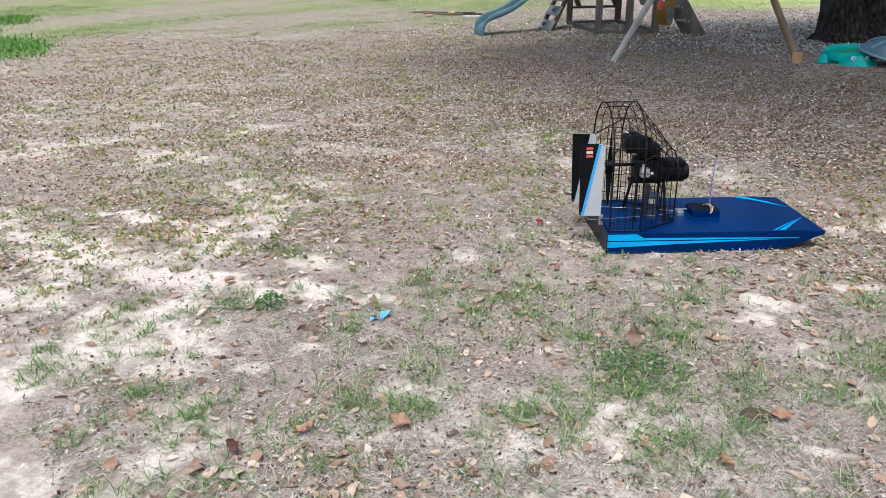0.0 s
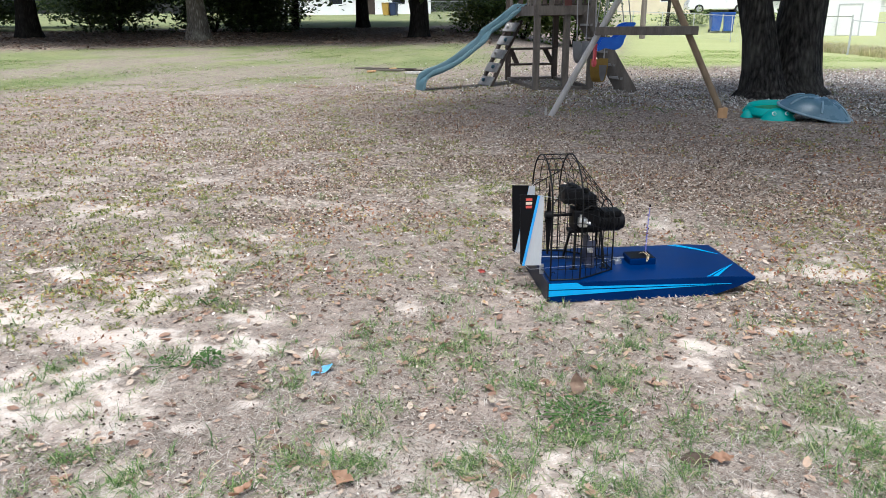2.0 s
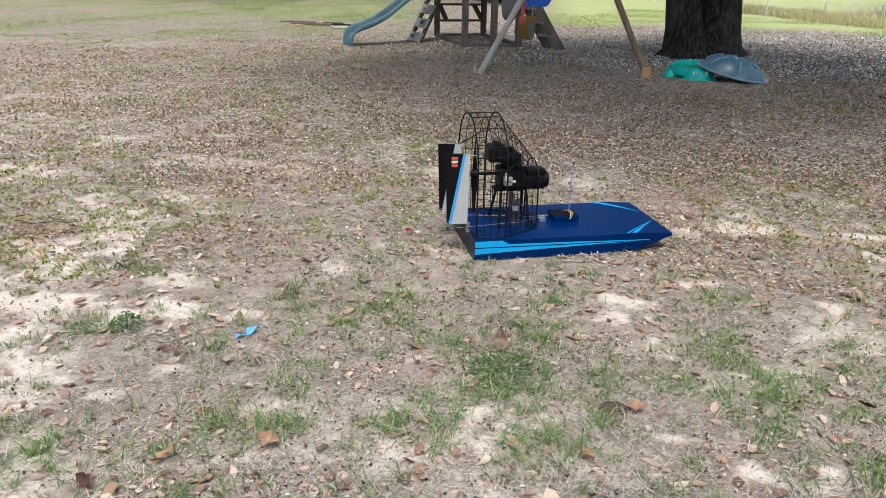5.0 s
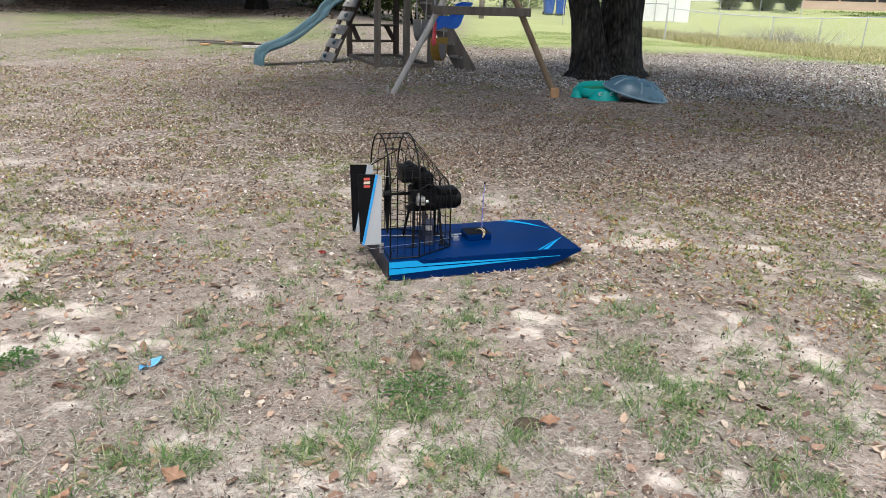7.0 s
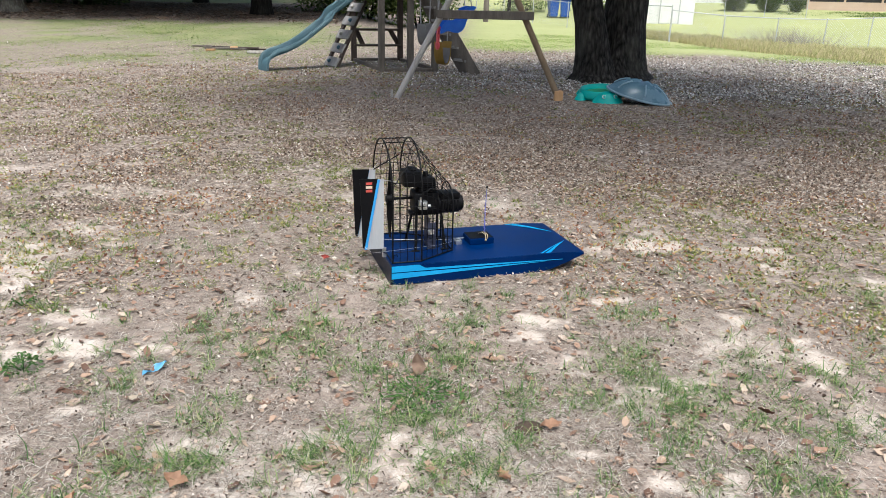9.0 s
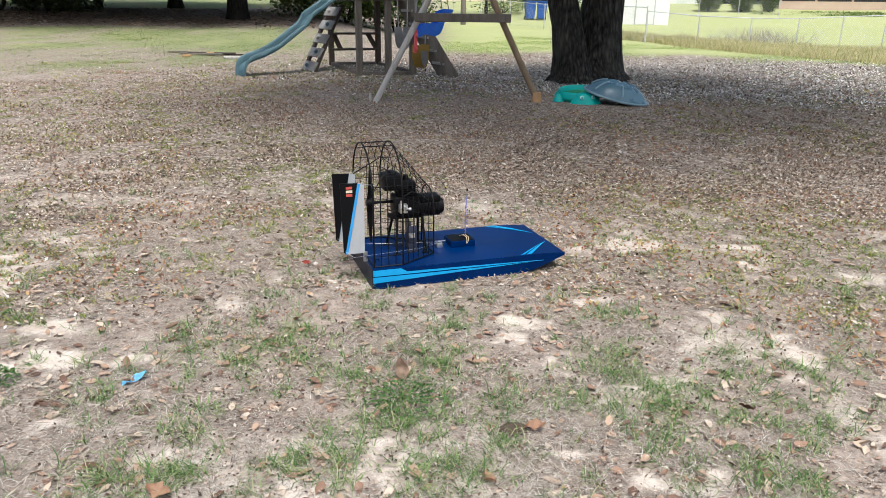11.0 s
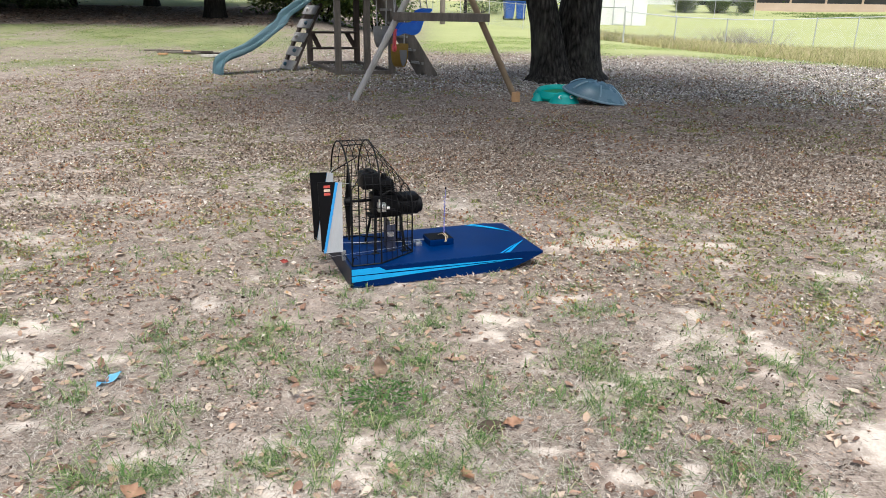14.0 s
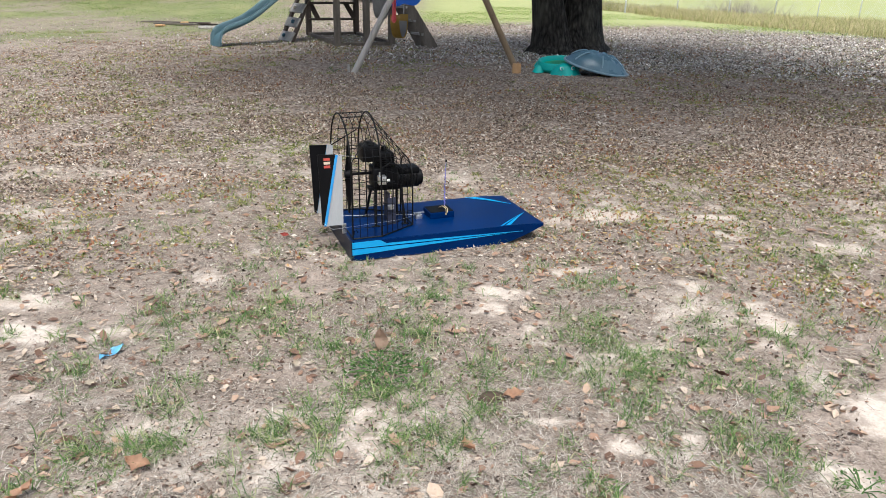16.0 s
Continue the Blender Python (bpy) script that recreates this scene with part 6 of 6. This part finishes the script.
# brush pile and tall unmown grass along the fence
def build_tall_grass():
    n = 72000
    f, g = RNG.rand(n) * 1.5 - .15, RNG.rand(n)
    a, c = np.array([6.0, 29.6]), np.array([9.1, 17.6])
    ex, ey = a[0] + (c[0] - a[0]) * f, a[1] + (c[1] - a[1]) * f
    depth = 1.2 + 8.5 * np.clip(f, 0, 1.4)
    x, y = ex + depth * g * .95 + RNG.randn(n) * .15, ey + depth * g * .55 + RNG.randn(n) * .15
    V, F = ribbons(x, y, lie(x, y) - .02, RNG.rand(n) * 6.283, (.10 + .24 * RNG.rand(n)) * (.5 + 1.2 * vnoise(x, y, .9, 4, seed=61)), .008 + .009 * RNG.rand(n), .75 + .7 * RNG.rand(n), .3 + RNG.rand(n) * .9)
    stuff("tall_dry_grass", V, F, "tallgrass", "tall unmown straw-yellow grass by the fence", "grass")
    n = 10000
    f, g = RNG.rand(n), RNG.rand(n)
    x, y = 17.2 + 9.5 * f + RNG.randn(n) * .2, 46.3 - 4.6 * f + 3.2 * (g - .5)
    V, F = ribbons(x, y, lie(x, y) - .05, RNG.rand(n) * 6.283, (.08 + .14 * RNG.rand(n)) * (.4 + vnoise(x, y, .5, 3, seed=62)), .03 + .035 * RNG.rand(n), .5 + .8 * RNG.rand(n), .3 + RNG.rand(n) * .9)
    stuff("bank_grass", V, F, "bankgrass", "rough green grass on the bank before the house", "grass")
    rng = np.random.RandomState(5)
    ob = thing("brush_pile", pose(11.3, 28.6, lie1(11.3, 28.6)), "grey-brown heap of dry brush by the fence", "brush pile")
    bm = bmesh.new()
    for k in range(420):
        p = Vector((rng.randn() * .85, rng.randn() * .6, 0))
        tube(bm, [p, p + Vector((rng.randn() * .35, rng.randn() * .35, .25 + .45 * rng.rand()))], .005, 3, .002)
    tagged(part("dry_brush", bm, "drybrush", ob), kind="stuff")


build_tall_grass()

# ---------------------------------------------------------------- chain-link fences
def build_fence(posts, height, label, name="chain_link_fence", foot=0.0):
    """posts: (x, y, z) with the rail at z + height; foot: how far the posts reach below z."""
    ob = thing(name, pose(*posts[0]), label, "fence")
    o = Vector(posts[0])
    for p in posts:
        bm = bmesh.new()
        q = Vector(p) - o
        tube(bm, [q + Vector((0, 0, -.05 - foot)), q + Vector((0, 0, height + .05))], .021, 8)
        part("post", bm, "galv", ob, smooth=60)
    bm = bmesh.new()
    tube(bm, [Vector(p) - o + Vector((0, 0, height)) for p in posts], .017, 6)
    part("top_rail", bm, "galv", ob, smooth=60)
    vs, fs = [], []
    for p, q in zip(posts, posts[1:]):
        p, q = Vector(p) - o, Vector(q) - o
        ln = (q - p).length
        d = (q - p) / ln
        u = 0.0
        while u < ln:
            for sg in (1, -1):
                a = p + d * u + Vector((0, 0, .03))
                e = min(height - .05, (ln - u) if sg > 0 else u)
                c = a + d * (sg * e) + Vector((0, 0, e))
                w = d * .003
                b = len(vs)
                vs += [a - w, a + w, c + w, c - w]
                fs.append((b, b + 1, b + 2, b + 3))
            u += .085
    me = np_mesh("wire_mesh", np.array([tuple(v) for v in vs]), np.array(fs), "galv")
    w = new("wire_mesh", me)
    w.parent = ob
    return ob


def on(x, y, dz=0.0):
    return (x, y, lie1(x, y) + dz)


build_fence([on(-13.5, 45.0), on(-10.5, 44.4), on(-7.6, 43.8), on(-4.8, 43.1), on(-2.4, 42.6), on(-.67, 41.98), on(.84, 40.98), on(2.36, 39.92), on(4.02, 38.28), on(5.35, 32.55), on(6.42, 26.73)],
            1.2, "grey chain-link fence behind the yard")
build_fence([(6.44, 26.72, -.14), (8.45, 27.3, -.29), (10.44, 27.6, -.345), (12.19, 27.7, -.345), (13.78, 27.7, -.26), (15.35, 27.75, -.195), (17.1, 28.0, -.14), (18.8, 28.3, -.08)], 1.17, "grey chain-link fence along the tall grass", foot=.3)
build_fence([on(11.5, 44.5), on(13.5, 43.9), on(15.5, 43.2), on(17.5, 42.5)], 1.0, "distant chain-link fence by the shrubs")

# ---------------------------------------------------------------- houses, bins and other distant things
def build_house(name, m, w, dpt, h, roof_h, wall, roof, label, windows=(), over=.5):
    """Front along local x at y = 0. windows: (x0, x1, z0, z1, material, frame)."""
    ob = thing(name, m, label, "house")
    bm = bmesh.new()
    t = .2
    xs = sorted({0.0, w, *[v for wd in windows for v in wd[:2]]})
    zs = sorted({-1.0, h, *[v for wd in windows for v in wd[2:4]]})
    for x0, x1 in zip(xs, xs[1:]):
        for z0, z1 in zip(zs, zs[1:]):
            if not any(a <= x0 and x1 <= b and c <= z0 and z1 <= d for a, b, c, d, *_ in windows):
                box(bm, x0, x1, 0, t, z0, z1)
    box(bm, 0, t, t, dpt, -1, h)
    box(bm, w - t, w, t, dpt, -1, h)
    box(bm, t, w - t, dpt - t, dpt, -1, h)
    bmesh.ops.remove_doubles(bm, verts=bm.verts, dist=.0005)
    part("wall", bm, wall, ob)
    bm = bmesh.new()
    prism(bm, [(-over, h), (dpt + over, h), (dpt + over, h + .12), (dpt / 2, h + roof_h), (-over, h + .12)], "x", -over, w + over)
    part("roof", bm, roof, ob)
    part("fascia", box(bmesh.new(), -over - .02, w + over + .02, -over - .05, -over - .003, h - .10, h + .16), "white", ob)
    for a, b, c, d, mat, fr in windows:
        wd = part("window", box(bmesh.new(), a, b, .08, .11, c, d), mat, ob)
        bm = bmesh.new()
        f = .05
        for q in ((a, b, d - f, d), (a, b, c, c + f), (a, a + f, c + f, d - f), (b - f, b, c + f, d - f)):
            box(bm, q[0], q[1], .03, .078, q[2], q[3])
        part("window_frame", bm, fr, wd)
    return ob


hz = lie1(21, 47.5)
build_house("screened_house", pose(19.75, 48.1, hz - .02, 0, 0, -22), 16, 7, 2.05, 1.6, "pinkwall", "white",
            "peach house with dark screened porch and white eave", [(.12 + 2.0 * k, 2.0 + 2.0 * k, .52, 1.9, "screen", "screen") for k in range(7)])
build_house("white_house", pose(10.0, 74.2, lie1(10, 74), 0, 0, -12.5), 14, 8, 1.75, 1.5, "white", "roof", "white low house with pale roof",
            [(.6 + 1.9 * k, 2.2 + 1.9 * k, 1.05, 1.5, "glass", "white") for k in range(6)])
build_house("cream_house", pose(-4.2, 60.0, lie1(-3, 60), 0, 0, 0), 8.4, 7, 2.6, 1.4, "creamwall", "roof", "cream rendered house behind the fence",
            [(1.2, 2.4, .9, 1.9, "glass", "white"), (5.2, 6.6, .9, 1.9, "glass", "white")])
build_house("pale_house", pose(-34.0, 57.0, lie1(-28, 59.6) - .1, 0, 0, 21), 17, 8, 2.6, 1.5, "white", "brownroof", "white house beyond the shaded trees",
            [(8.2, 9.4, .9, 1.9, "glass", "white"), (11.3, 12.2, 0.0, 1.95, "wooddark", "white"), (13.6, 14.8, .9, 1.9, "glass", "white")])


def build_shed():
    z = lie1(9.4, 40.5)
    ob = thing("garden_shed", pose(8.35, 40.7, z - .03, 0, 0, -13), "small white garden shed with framed door", "shed")
    part("wall", box(bmesh.new(), 0, 2.5, 0, 2.0, 0, 1.95, .01), "white", ob)
    bm = bmesh.new()
    prism(bm, [(-.12, 1.955), (2.12, 1.955), (2.12, 2.0), (1.0, 2.3), (-.12, 2.0)], "x", -.1, 2.6)
    part("roof", bm, "roof", ob)
    dr = part("door", box(bmesh.new(), .80, 1.72, -.03, -.004, .05, 1.45), "white", ob)
    bm = bmesh.new()
    for q in ((.74, .80, 0, 1.5), (1.72, 1.78, 0, 1.5), (.80, 1.72, 1.45, 1.5)):
        box(bm, q[0], q[1], -.05, -.004, q[2], q[3])
    part("door_frame", bm, "galv", dr, "grey door frame")


build_shed()


def build_bin(x, y, rz, mat, label):
    ob = thing("wheelie_bin", pose(x, y, lie1(x, y), 0, 0, rz), label, "bin", "wheelie bins")
    bm = bmesh.new()
    lo = [bm.verts.new((sx * .22, sy * .25, .06)) for sx, sy in ((-1, -1), (1, -1), (1, 1), (-1, 1))]
    hi = [bm.verts.new((sx * .29, sy * .35, .95)) for sx, sy in ((-1, -1), (1, -1), (1, 1), (-1, 1))]
    bm.faces.new(lo[::-1]), bm.faces.new(hi)
    for k in range(4):
        bm.faces.new((lo[k], lo[(k + 1) % 4], hi[(k + 1) % 4], hi[k]))
    bmesh.ops.bevel(bm, geom=bm.edges[:], offset=.03, segments=2, affect="EDGES")
    part("body", bm, mat, ob, smooth=50)
    part("lid", box(bmesh.new(), -.31, .31, -.38, .36, .952, 1.02, .025), mat, ob, smooth=50)
    for s in (-.24, .24):
        bm = bmesh.new()
        disc(bm, (s, .27, .1), (1, 0, 0), .1, .05, 16, .01)
        part("wheel", bm, "tyre", ob, smooth=50)


build_bin(3.66, 42.9, 8, "bin", "bright blue wheelie bin behind the fence")
build_bin(4.32, 42.8, -4, "bin", "bright blue wheelie bin behind the fence")
build_bin(-19.4, 56.8, 0, "navybin", "navy wheelie bin near the white house")
build_bin(-19.95, 56.6, 0, "yellowplastic", "yellow wheelie bin near the white house")


def build_car(x, y, rz, label):
    ob = thing("parked_car", pose(x, y, lie1(x, y), 0, 0, rz), label, "car")
    bm = bmesh.new()
    prism(bm, [(-2.1, .28), (2.1, .28), (2.15, .62), (1.9, .82), (1.0, .92), (-1.95, .95), (-2.1, .7)], "y", -.85, .85)
    bmesh.ops.bevel(bm, geom=bm.edges[:], offset=.05, segments=2, affect="EDGES")
    part("body", bm, "carpaint", ob, smooth=50)
    bm = bmesh.new()
    prism(bm, [(-1.75, .93), (.95, .91), (.35, 1.42), (-1.3, 1.45)], "y", -.72, .72)
    bmesh.ops.bevel(bm, geom=bm.edges[:], offset=.05, segments=2, affect="EDGES")
    part("cabin", bm, "glass", ob, "dark glazed cabin", 50)
    part("roof_panel", box(bmesh.new(), -1.3, .36, -.68, .68, 1.455, 1.49, .015), "carpaint", ob)
    for sx in (-1.35, 1.35):
        for sy in (-.80, .80):
            bm = bmesh.new()
            disc(bm, (sx, sy, .31), (0, 1, 0), .31, .2, 24, .03)
            wh = part("wheel", bm, "tyre", ob, smooth=50)
            bm = bmesh.new()
            disc(bm, (sx, sy * 1.13, .31), (0, 1, 0), .19, .03, 20, .005)
            part("rim", bm, "steel", wh, smooth=50)


build_car(4.8, 56.6, 8, "white parked car seen beyond the fence")

pole = thing("utility_pole", pose(*on(-.12, 40.0)), "tall grey timber utility pole", "utility pole")
bm = bmesh.new()
tube(bm, [(0, 0, -.2), (0, 0, 3), (.02, 0, 8)], .15, 12, .12)
part("shaft", bm, "pole", pole, smooth=60)
part("cross_arm", box(bmesh.new(), -1.0, 1.0, -.2, -.125, 7.3, 7.42, .01), "pole", pole)

# far woods round the houses
def build_woods():
    rng = np.random.RandomState(77)
    Vs, Fs, nv = [], [], 0
    for k in range(46):
        a = -1.0 + 2.0 * k / 45 + .02 * rng.randn()
        d = 105 + 25 * rng.rand()
        x, y = d * math.sin(a), d * math.cos(a)
        V, F = crown_arrays(rng, (x, y, lie1(x, y) + 4.5), (5 + 2 * rng.rand(), 4, 4.5 + 2.5 * rng.rand()), 60, 16, .9, low=-1.1, spread=1.0)
        Vs.append(V), Fs.append(F + nv)
        nv += len(V)
    ob = stuff("far_woods", np.concatenate(Vs), np.concatenate(Fs), "crown", "distant line of green trees behind the houses", "woods")


build_woods()
